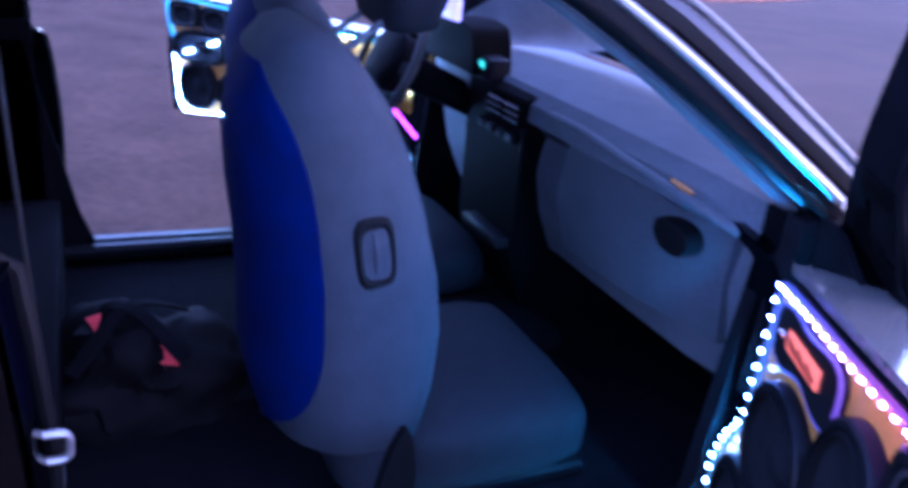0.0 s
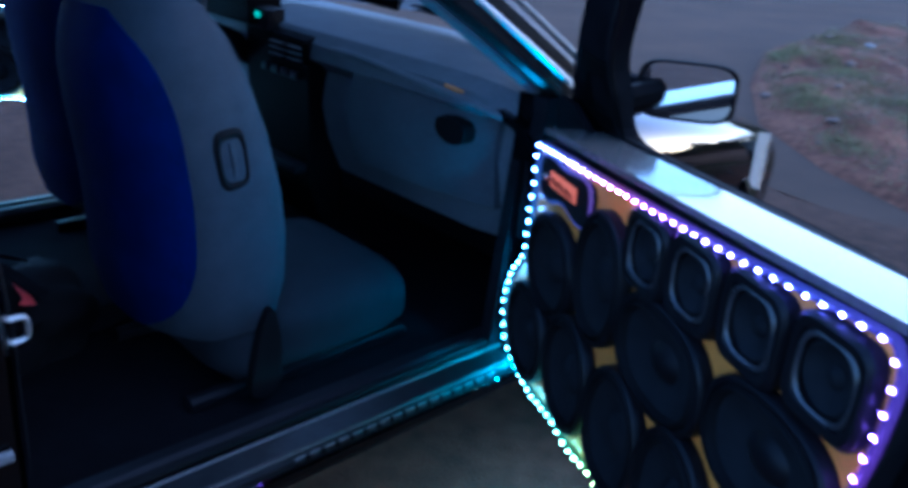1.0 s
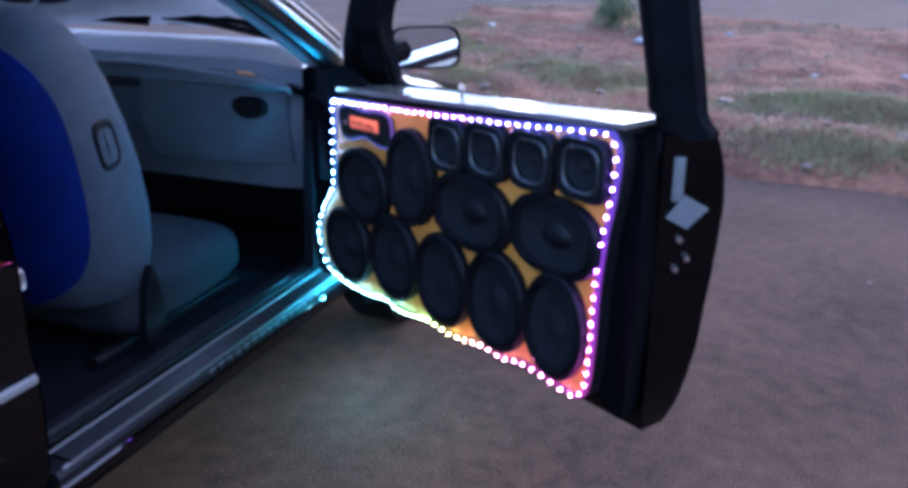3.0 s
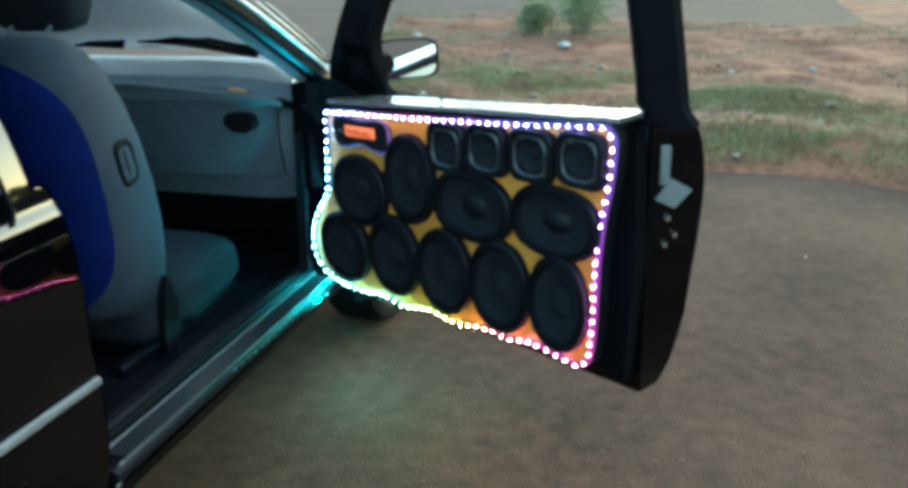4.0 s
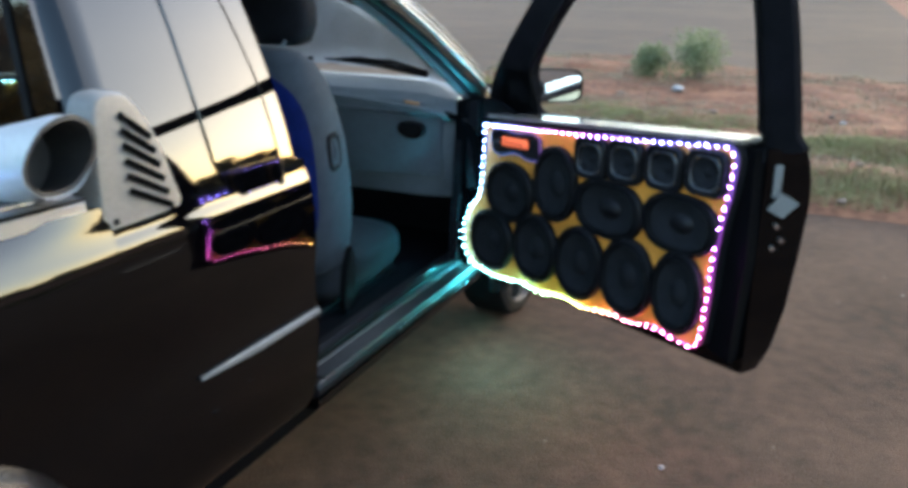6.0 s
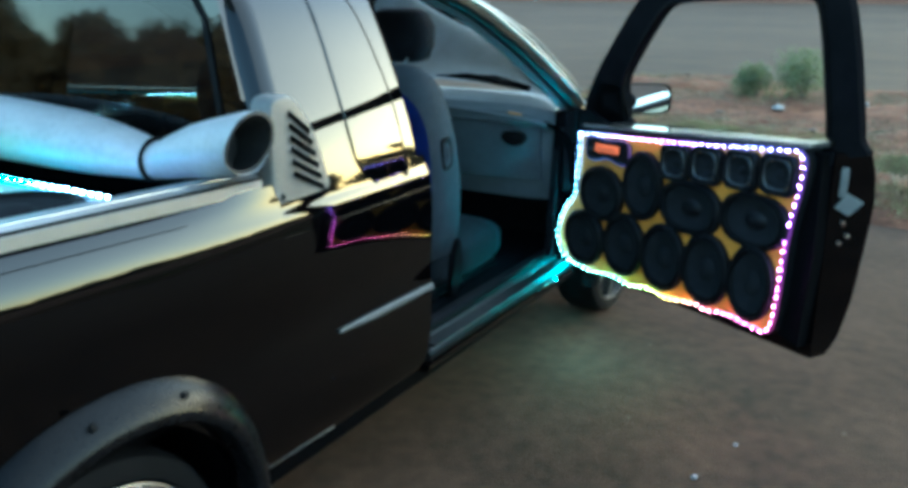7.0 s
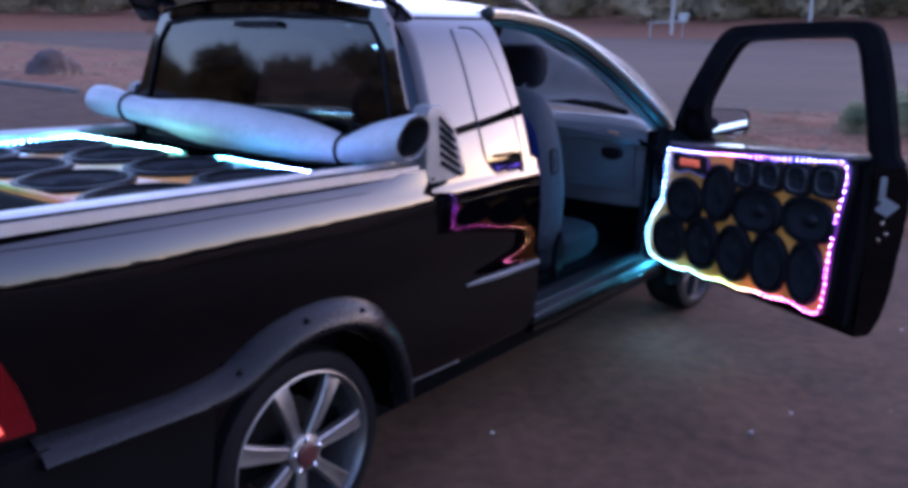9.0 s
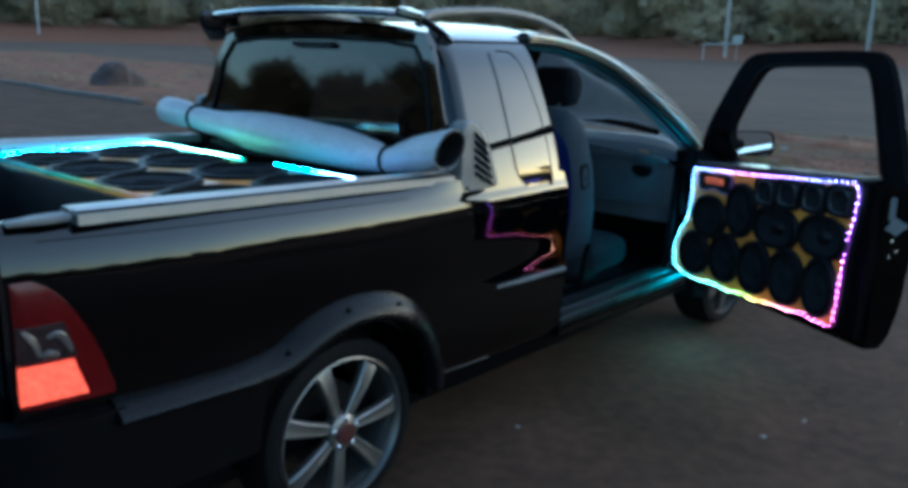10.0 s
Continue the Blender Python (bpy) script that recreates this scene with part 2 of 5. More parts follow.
def solid(rows_out, rows_in):
    """A loft with thickness: outer and inner sheets joined round their borders."""
    n, k = len(rows_out[0]), len(rows_out)
    v1, f1 = grid(rows_out)
    v2, f2 = grid(rows_in, flip=True)
    o = len(v1)
    v, f = v1 + v2, f1 + [tuple(i + o for i in q) for q in f2]
    rim = [(0, j) for j in range(n)] + [(i, n - 1) for i in range(1, k)] + [(k - 1, j) for j in range(n - 2, -1, -1)] + [(i, 0) for i in range(k - 2, 0, -1)]
    ids = [i * n + j for i, j in rim]
    for a, b in zip(ids, ids[1:] + ids[:1]):
        f.append((a, a + o, b + o, b))
    return v, f


def spline(pts, per=6, closed=False):
    """Catmull-Rom through points of any dimension."""
    p = [np.array(q, float) for q in pts]
    n, out = len(p), []
    for i in range(n if closed else n - 1):
        a, b = p[i], p[(i + 1) % n]
        pre = p[i - 1] if closed or i else a
        nxt = p[(i + 2) % n] if closed or i + 2 < n else b
        for k in range(per):
            t = k / per
            out.append(0.5 * (2 * a + (b - pre) * t + (2 * pre - 5 * a + 4 * b - nxt) * t * t + (3 * a - pre - 3 * b + nxt) * t ** 3))
    if not closed:
        out.append(p[-1])
    return [tuple(float(c) for c in q) for q in out]


def sweep(path, section, up=(0, 0, 1), closed=False, scale=None, caps=True):
    """Sweeps a closed 2D section (side, up) along a path of points."""
    P = [Vector(p) for p in path]
    n, k, rows = len(P), len(section), []
    for i, p in enumerate(P):
        t = (P[(i + 1) % n] - P[i - 1]) if closed else (P[min(i + 1, n - 1)] - P[max(i - 1, 0)])
        t.normalize()
        side = t.cross(Vector(up))
        if side.length < 1e-4:
            side = t.cross(Vector((0, 1, 0)))
        side.normalize()
        nup = side.cross(t)
        s = scale[i] if scale else 1
        rows.append([tuple(p + side * a * s + nup * b * s) for a, b in section])
    if closed:
        rows.append(rows[0])
    v, f = grid(rows, close=True)
    if caps and not closed:
        f += [tuple(range(k))[::-1], tuple(range((n - 1) * k, n * k))]
    return v, f


def ring(r, n=12, rx=None):
    return [(r * math.cos(2 * math.pi * i / n), (rx or r) * math.sin(2 * math.pi * i / n)) for i in range(n)]


def rect(w, h, c=0.25):
    """A rectangle with cut corners."""
    a, b, e = w / 2, h / 2, min(w, h) * c
    return [(a, -b + e), (a, b - e), (a - e, b), (-a + e, b), (-a, b - e), (-a, -b + e), (-a + e, -b), (a - e, -b)]


def lathe(profile, n=32, axis="x", sx=1, sy=1, power=2.0):
    """Turns (axial, radius) points; power above 2 squares the outline."""
    rows = []
    for i in range(n):
        a = 2 * math.pi * i / n
        c, s = math.cos(a), math.sin(a)
        k = (abs(c) ** power + abs(s) ** power) ** (-1 / power)
        row = []
        for h, r in profile:
            u, w = r * k * c * sx, r * k * s * sy
            row.append({"x": (h, u, w), "y": (u, h, w), "z": (u, w, h)}[axis])
        rows.append(row)
    rows.append(rows[0])
    return grid(rows)


def moved(vf, m):
    return [tuple(m @ Vector(p)) for p in vf[0]], vf[1]


def join(*vfs):
    v, f = [], []
    for a, b in vfs:
        o = len(v)
        v += list(a)
        f += [tuple(i + o for i in q) for q in b]
    return v, f


def prism(poly, a0, a1, axis="y"):
    """Extrudes a polygon given in the two other axes."""
    def put(p, a):
        return {"x": (a, p[0], p[1]), "y": (p[0], a, p[1]), "z": (p[0], p[1], a)}[axis]
    n = len(poly)
    v = [put(p, a0) for p in poly] + [put(p, a1) for p in poly]
    f = [tuple(range(n)), tuple(range(2 * n - 1, n - 1, -1))] + [(i, (i + 1) % n, n + (i + 1) % n, n + i) for i in range(n)]
    return v, f


def plate(outer, inner, off, thick):
    """A frame between two polygons of equal count, in local (s, z); off(z) gives its depth."""
    n = len(outer)
    rows = []
    for k in range(2):
        for poly in (outer, inner):
            rows.append([(p[0], off(p[1]) + k * thick, p[1]) for p in poly])
    v = [p for r in rows for p in r]
    f = []
    for i in range(n):
        j = (i + 1) % n
        f += [(i, j, n + j, n + i), (2 * n + i, 3 * n + i, 3 * n + j, 2 * n + j), (i, 2 * n + i, 2 * n + j, j), (n + i, n + j, 3 * n + j, 3 * n + i)]
    return v, f


def inset(poly, d):
    """Moves a closed 2D outline inwards (d > 0) or outwards along its normals."""
    n, out = len(poly), []
    area = sum(poly[i][0] * poly[(i + 1) % n][1] - poly[(i + 1) % n][0] * poly[i][1] for i in range(n))
    sg = 1 if area > 0 else -1
    for i in range(n):
        a, b = poly[i - 1], poly[(i + 1) % n]
        tx, ty = b[0] - a[0], b[1] - a[1]
        q = math.hypot(tx, ty) or 1
        out.append((poly[i][0] - sg * ty / q * d, poly[i][1] + sg * tx / q * d))
    return out


# ---- ground and surroundings ----


def edge_y(x):
    """Where the asphalt yard ends and the verge begins."""
    return 3.95 - 0.17 * min(x, 6) + 0.12 * math.sin(x * 1.3) + 0.06 * math.sin(x * 4.1 + 1)


EARTH = mat("red_earth", (0.155, 0.072, 0.040), 0.95, 0, 0.0, 1.9, 0.9, 14, color2=(0.052, 0.024, 0.015), spec=0.05)
ASPHALT = mat("worn_asphalt", (0.063, 0.0375, 0.0245), 0.88, 0, 0.0, 1.6, 0.7, 110, color2=(0.026, 0.0165, 0.0120), spec=0.04)
ROAD = mat("grey_road", (0.072, 0.049, 0.034), 0.9, 0, 0.0, 0.12, 0.3, 20, color2=(0.040, 0.029, 0.021), spec=0.03)
GRASS = mat("dry_grass", (0.160, 0.160, 0.066), 0.9, 0, 0.0, 2.2, island=0.25, color2=(0.16, 0.105, 0.058), spec=0.1)
LEAF = mat("bush_leaves", (0.105, 0.125, 0.062), 0.8, 0, 0.25, 5, island=0.25)
# Paler than foliage: the distance haze is put into the leaf colour.
FARLEAF = mat("hazed_far_leaves", (0.26, 0.22, 0.14), 0.95, 0, 0.15, 0.05, island=0.04, spec=0.0)
for leafy in (FARLEAF, LEAF):
    n_, l_ = leafy.node_tree.nodes, leafy.node_tree.links
    tl, mx = n_.new("ShaderNodeBsdfTranslucent"), n_.new("ShaderNodeMixShader")
    l_.new(n_["Principled BSDF"].inputs["Base Color"].links[0].from_socket, tl.inputs[0])
    l_.new(n_["Principled BSDF"].outputs[0], mx.inputs[1])
    l_.new(tl.outputs[0], mx.inputs[2])
    l_.new(mx.outputs[0], n_["Material Output"].inputs[0])
BARK = mat("grey_bark", (0.1, 0.08, 0.06), 0.9, 0, 0.3, 6, 0.5, 30)
CONCRETE = mat("kerb_concrete", (0.055, 0.046, 0.040), 0.9, 0, 0.25, 5, 0.4, 60)
WHITEBIT = mat("white_paper_scrap", (0.16, 0.15, 0.145), 0.7, 0, 0.1, 40)
WHITEMETAL = mat("white_painted_metal", (0.17, 0.165, 0.155), 0.5, 0, 0.1, 5)


def sheet(name, xs, ys, z, material, label, category):
    rows = [[(x, y(x) if callable(y) else y, z(x, y(x) if callable(y) else y)) for x in xs] for y in ys]
    v, f = grid(rows)
    ob = obj(name, mesh(v, f), material, None, "", 60)
    return tagged(ob, label, category, kind="structure")


def island_far(x):
    return float(np.interp(x, [-3.6, -3.3, -2.6, -1, 1, 3, 8, 16], [11.2, 12.5, 13.0, 12.4, 11.6, 11.2, 11.6, 12.5])) + 0.2 * math.sin(x * 1.9)


def island_near(x):
    return float(np.interp(x, [-3.6, -3.25, -2.5, -1.7, -0.9, -0.1, 0.6], [11.0, 8.2, 6.6, 5.3, 4.6, 4.15, edge_y(0.6)])) if x < 0.6 else edge_y(x)


def relief(x, y):
    """Height of the earth islands; zero on the paved ground."""
    if -3.6 < x < 16 and island_near(x) < y < island_far(x):
        k = min(1, (y - island_near(x)) / 0.7, (island_far(x) - y) / 0.7)
        return 0.01 + k * (0.10 + 0.09 * noise.noise((x * 0.6, y * 0.6, 0)) + 0.06 * noise.noise((x * 1.9, y * 1.9, 3)) + 0.03 * noise.noise((x * 4.3, y * 4.3, 3)) + 0.02 * noise.noise((x * 9, y * 9, 3)))
    return 0.0


def island(name, xs_, near, far_, height, label):
    rows = []
    for x in xs_:
        a, b = near(x), far_(x)
        rows.append([(x, a + (b - a) * k / 96, height(x, a + (b - a) * min(0.9999, max(0.0001, k / 96)))) for k in range(97)])
    for r in (rows[0], rows[-1]):
        for k, p in enumerate(r):
            r[k] = (p[0], p[1], -0.01)
    for r in rows:
        r[0] = (r[0][0], r[0][1] - 0.02, -0.02)
        r[-1] = (r[-1][0], r[-1][1] + 0.02, -0.02)
    v, f = grid(rows)
    return tagged(obj(name, mesh(v, f), EARTH, None, "", 60), label, "verge", kind="structure")


xs = [-900, -400, -150, -60, -20, 0, 20, 60, 150, 400, 900]
sheet("ground", xs, xs, lambda x, y: -0.05, EARTH, "bare red earth reaching to the woods", "ground")
ax = [-120, -80, -50, -36] + [-28 + 0.25 * i for i in range(160)] + [14, 20, 40, 90]
sheet("yard_pavement", ax, [-90, -40, -15, -6, -3, -1.5, 0, 1.5, 2.5, lambda x: edge_y(x) - 0.15, edge_y], lambda x, y: 0.004 * noise.noise((x * 0.9, y * 0.9, 7)) - (0.008 if y > 2.6 and y >= edge_y(x) - 0.01 else 0), ASPHALT,
      "worn brown-grey asphalt yard under the pickup", "pavement")
rx = [-400, -200, -100, -60, -40] + [-28 + 0.5 * i for i in range(63)]
sheet("road", rx, [lambda x: edge_y(x) + 0.004, lambda x: edge_y(x) + 3, lambda x: 16 - 0.3 * min(x, 0), lambda x: 34 - 0.4 * min(x, 0), lambda x: 360 - 0.45 * min(x, 0)], lambda x, y: -0.012, ROAD,
      "wide grey road beyond the yard", "road")
island("earth_island", [-3.6 + 0.07 * i for i in range(281)], island_near, island_far, relief, "red earth island with dry grass between yard and road")


def left_near(x):
    return 6.6 - 0.1 * (x + 13) + 0.1 * math.sin(x)


def left_far(x):
    return 17.5 - 0.2 * (x + 13) + 0.4 * math.sin(x * 0.6) - 8 * max(0, (x + 17) / 5) ** 2


def left_height(x, y):
    k = min(1, (y - left_near(x)) / 0.8, (left_far(x) - y) / 0.8)
    return 0.02 + k * (0.12 + 0.10 * noise.noise((x * 0.35, y * 0.4, 9)) + 0.04 * noise.noise((x * 1.3, y * 1.3, 9)))


island("earth_verge", [-70 + 0.6 * i for i in range(96)], left_near, left_far, left_height, "red earth verge with weeds behind a low kerb")


def blades(n, pick, h, w, seed):
    rnd = random.Random(seed)
    v, f = [], []
    for _ in range(n):
        x, y, z, k = pick(rnd)
        a, lean = rnd.uniform(0, 6.28), rnd.gauss(0, 0.9)
        hh, ww = h * k * rnd.uniform(0.5, 1.2), w * rnd.uniform(0.6, 1.3)
        c, s = math.cos(a), math.sin(a)
        b = len(v)
        v += [(x - c * ww, y - s * ww, z), (x + c * ww, y + s * ww, z), (x + lean * hh * s, y - lean * hh * c, z + hh)]
        f.append((b, b + 1, b + 2))
    return v, f


def on_verge(r):
    for _ in range(12):
        x = r.uniform(-3.1, 8.5)
        base = 0.25 if r.random() < 0.35 else 1.4
        y = island_near(x) + base + r.gauss(0.25, 0.3 if base > 1 else 0.2) + 0.25 * noise.noise((x * 0.8, base, 0))
        if y > island_near(x) + 0.06 and noise.noise((x * 1.1, y * 1.6, 4)) + 0.5 * noise.noise((x * 4, y * 5, 8)) > r.uniform(-0.35, 0.25):
            break
    return x, y, relief(x, y) - 0.005, 0.8 + 0.6 * noise.noise((x, y, 1))


gv, gf = blades(95000, on_verge, 0.05, 0.0036, 3)
tagged(obj("grass", mesh(gv, gf, False), GRASS, None, "", 0), "low dry green grass along the verge", "grass", kind="stuff")


def on_far(r):
    for _ in range(30):
        x = r.uniform(-3.4, 9)
        y = r.uniform(island_near(x) + 0.2, island_far(x) - 0.2)
        if noise.noise((x * 0.7, y * 0.8, 5)) + 0.5 * noise.noise((x * 3, y * 3.5, 6)) > r.uniform(-0.25, 0.3):
            break
    return x, y, relief(x, y) - 0.005, 0.8


gv, gf = blades(40000, on_far, 0.05, 0.005, 4)


def on_left(r):
    for _ in range(30):
        x = r.uniform(-60, -14)
        y = r.uniform(left_near(x) + 0.1, left_far(x) - 0.5)
        if noise.noise((x * 0.3, y * 0.5, 5)) > 0.1:
            break
    return x, y, left_height(x, y) - 0.01, 1.6


lv, lf = blades(7000, on_left, 0.09, 0.012, 6)
gv, gf = join((gv, gf), (lv, lf))
tagged(obj("weeds", mesh(gv, gf, False), mat("dry_weeds", (0.13, 0.105, 0.06), 0.9, 0, 0.3, 3, island=0.4), None, "", 0), "scattered dry weeds on the red earth", "weeds", kind="stuff")


def leaf_cloud(blobs, n, size, seed):
    """Leaves strewn over the shells of several blobs (x, y, z, rx, rz)."""
    g = np.random.default_rng(seed)
    B = np.array(blobs)[np.arange(n) % len(blobs)]
    d = g.normal(size=(n, 3))
    d /= np.linalg.norm(d, axis=1)[:, None]
    ph = g.uniform(0, 6.28, (3, 3))
    lump = sum(np.sin(3.1 * (d @ np.roll(np.eye(3), k, 0)) + ph[k] + B[:, :1]).sum(1) for k in range(3)) / 9
    q = (g.uniform(0.5, 1.1, n) * (1 + 0.3 * lump))[:, None]
    c = B[:, :3] + d * q * np.stack([B[:, 3], B[:, 3], B[:, 4]], 1)
    u = g.normal(size=(n, 3))
    u /= np.linalg.norm(u, axis=1)[:, None]
    w = np.cross(u, g.normal(size=(n, 3)))
    w /= np.linalg.norm(w, axis=1)[:, None]
    s = (size * g.uniform(0.6, 1.4, n))[:, None]
    v = np.stack([c - 0.5 * s * u, c - 0.3 * s * w, c + 0.6 * s * u, c + 0.3 * s * w], 1).reshape(-1, 3)
    return v.tolist(), [(4 * k, 4 * k + 1, 4 * k + 2, 4 * k + 3) for k in range(n)]


def bush(x, y, r, h, seed, label, leaves=LEAF):
    b = thing("bush", label, "bush", "bushes on the verge", at=(x, y, 0.06))
    rnd = random.Random(seed)
    blobs = [(rnd.uniform(-0.45, 0.45) * r, rnd.uniform(-0.4, 0.4) * r, h * rnd.uniform(0.35, 0.75), r * rnd.uniform(0.35, 0.6), h * rnd.uniform(0.25, 0.4)) for _ in range(9)]
    obj("foliage", mesh(*leaf_cloud(blobs, 2400, 0.036 * max(1, r * 2), seed), False), leaves, b, "", 0)
    sv, sf = [], []
    for i in range(7):
        a = rnd.uniform(0, 6.28)
        e = blobs[i]
        sv, sf = join((sv, sf), sweep([(0.04 * math.cos(a), 0.04 * math.sin(a), -0.03), (e[0] * 0.5, e[1] * 0.5, e[2] * 0.5), e[:3]], ring(0.008, 5), scale=[1.3, 1, 0.5]))
    part("stem", sv, sf, BARK, b)


bush(-0.42, 9.35, 0.5, 0.66, 11, "green leafy bush on the red earth verge")
bush(-1.08, 9.4, 0.36, 0.5, 12, "small pale green bush beside a larger one")
bush(-41.5, 25.2, 1.1, 2.5, 17, "dry brown shrub beyond the kerb", mat("dry_shrub_leaves", (0.16, 0.085, 0.045), 0.9, 0, 0.3, 5, island=0.3))
mound = thing("earth_mound", "dark heap of earth beside the kerb", "earth heap", at=(-21.0, 8.9, 0.05))
b = bmesh.new()
bmesh.ops.create_icosphere(b, subdivisions=4, radius=0.66)
for q in b.verts:
    q.co *= 1 + 0.28 * noise.noise(q.co * 2.2) + 0.1 * noise.noise(q.co * 7)
    q.co.z = max(-0.05, q.co.z * 1.1)
me = bpy.data.meshes.new("soil")
b.to_mesh(me)
b.free()
obj("soil", me, mat("dark_earth", (0.03, 0.017, 0.013), 0.95, 0, 0.4, 4, 0.6, 20), mound)

# bare bank beyond the road, with woods on it


def bank_foot(a):
    return float(np.interp(a, [1.0, 1.5, 1.9, 2.3, 2.7, 3.3], [90, 100, 114, 150, 195, 200]))


def bank_z(r, a):
    k = min(1, max(0, (r - bank_foot(a)) / 55))
    side = min(1, max(0, (a - 0.9) / 0.25)) * min(1, max(0, (3.6 - a) / 0.25))
    return -0.06 + side * (0.06 * max(0, r - bank_foot(a) - 80) + k * k * (3 - 2 * k) * (3.6 + 1.6 * min(1, max(0, a - 1.9))) + k * (0.5 * noise.noise((12 * a, r * 0.03, 0)) + 0.3 * noise.noise((40 * a, r * 0.08, 2))))


rows = [[(r * math.cos(a), r * math.sin(a), bank_z(r, a)) for r in [bank_foot(a) - 3 + q for q in (0, 3, 7, 12, 18, 25, 33, 42, 50, 60, 80, 130, 220)]] for a in [0.85 + 0.02 * i for i in range(140)]]
tagged(obj("earth_bank", mesh(*grid(rows)), EARTH, None, "", 60), "rising bank of bare red-brown earth beyond the road", "bank", kind="structure")
rnd = random.Random(21)
tv, tf = [], []
for i in range(330):
    a = 2 * math.pi * i / 330 + rnd.uniform(-0.012, 0.012)
    seen = 1.2 < a < 3.4
    near_row = i % 3 == 0 and 3.4 < a < 4.55
    d = rnd.uniform(50, 62) if near_row else bank_foot(a) + rnd.uniform(35, 95) if seen else rnd.uniform(112, 165)
    h = rnd.uniform(7.8, 10.5) if near_row else rnd.uniform(12, 20) if seen else rnd.uniform(8, 14) * (0.6 if 0.3 < a < 1.45 else 0.8)
    z0 = bank_z(d, a) if seen else 0.0
    r = h * 0.45
    cx, cy = d * math.cos(a), d * math.sin(a)
    blobs = [(cx + rnd.uniform(-r, r) * 0.8, cy + rnd.uniform(-r, r) * 0.8, z0 + h * (0.12 + 0.12 * k), r * rnd.uniform(0.55, 0.9) * (1.1 - 0.06 * k), h * 0.2) for k in range(7)]
    lv, lf = leaf_cloud(blobs, 5200 if near_row else 4400 if seen else 600, 0.42 if near_row else 0.7 if seen else 1.6, 100 + i)
    if near_row or seen:
        lv, lf = join((lv, lf), leaf_cloud([(p[0], p[1], p[2], p[3] * 0.75, p[4] * 0.75) for p in blobs], 700, 2.0, 700 + i))
    o = len(tv)
    tv += lv
    tf += [tuple(q + o for q in p) for p in lf]
tagged(obj("far_woods", mesh(tv, tf, False), FARLEAF, None, "", 0), "belt of far trees, haze put into their pale leaf colour", "trees", kind="stuff")

# kerb along the yard on the far side
for i in range(26):
    x0 = -42 + i
    if x0 > -14:
        break
    k = thing("kerb_stone", "weathered concrete kerb stone along the verge", "kerb", "kerb stones", at=(x0 + 0.5, (left_near(x0) + left_near(x0 + 1)) / 2 - 0.08, 0))
    k.rotation_euler = (0, 0, math.atan2(left_near(x0 + 1) - left_near(x0), 1.0))
    obj("stone", box_me(-0.5, 0.49, -0.06, 0.06, -0.1, 0.09, 0.012), CONCRETE, k)


def scrap(x, y, r, seed, name="paper_scrap", label="crumpled white paper scrap on the asphalt", m=None):
    g = random.Random(seed)
    b = bmesh.new()
    bmesh.ops.create_icosphere(b, subdivisions=2, radius=r)
    for q in b.verts:
        q.co *= 1 + 0.5 * noise.noise(q.co * (1.2 / r) + Vector((seed, 0, 0)))
        q.co.z *= 0.55
    me = bpy.data.meshes.new("scrap")
    b.to_mesh(me)
    b.free()
    ob = obj(name, me, m or WHITEBIT, None, "", 30)
    ob.location = (x, y, relief(x, y) + r * 0.4)
    ob.rotation_euler = (0, 0, g.uniform(0, 6))
    return tagged(ob, label, "litter" if m is None else "stone", "litter on the ground" if m is None else "stones")


for i, (x, y, r) in enumerate([(0.767, 0.601, 0.008), (0.703, 0.343, 0.010), (-0.03, -0.251, 0.009), (-0.55, 8.3, 0.07), (0.3, 8.9, 0.05), (1.9, 7.0, 0.03), (1.2, 6.7, 0.03), (3.2, 7.8, 0.04), (-2.6, 9.2, 0.06), (0.9, 1.9, 0.008), (1.5, 2.5, 0.007), (2.4, 4.4, 0.02)]):
    scrap(x, y, r, i + 1)
g = random.Random(5)
STONE = mat("brown_stone", (0.10, 0.065, 0.045), 0.9, 0, 0.3, 20, 0.4, 60)
for i in range(46):
    x = g.uniform(-3, 6)
    scrap(x, island_near(x) + abs(g.gauss(0, 2.2)) + 0.1, g.uniform(0.012, 0.05), 50 + i, "stone", "small brown stone on the earth verge", STONE)
for i in range(40):
    scrap(g.uniform(-1.5, 3.2), g.uniform(-0.6, 3.7), g.uniform(0.003, 0.007), 120 + i, "pebble", "tiny pebble on the asphalt", STONE)


def pole(r, a, h, w):
    p = thing("pole", "pale far utility pole on the bank", "pole", "far poles", at=(r * math.cos(a), r * math.sin(a), bank_z(r, a) - 0.1))
    part("shaft", *sweep([(0, 0, 0), (0, 0, h * 0.5), (0, 0, h)], ring(w, 10), up=(0, 1, 0), scale=[1.2, 1, 0.8]), WHITEMETAL, p)
    part("crossarm", *sweep([(-1.1, 0, h * 0.93), (1.1, 0, h * 0.93)], rect(0.14, 0.16)), WHITEMETAL, p)


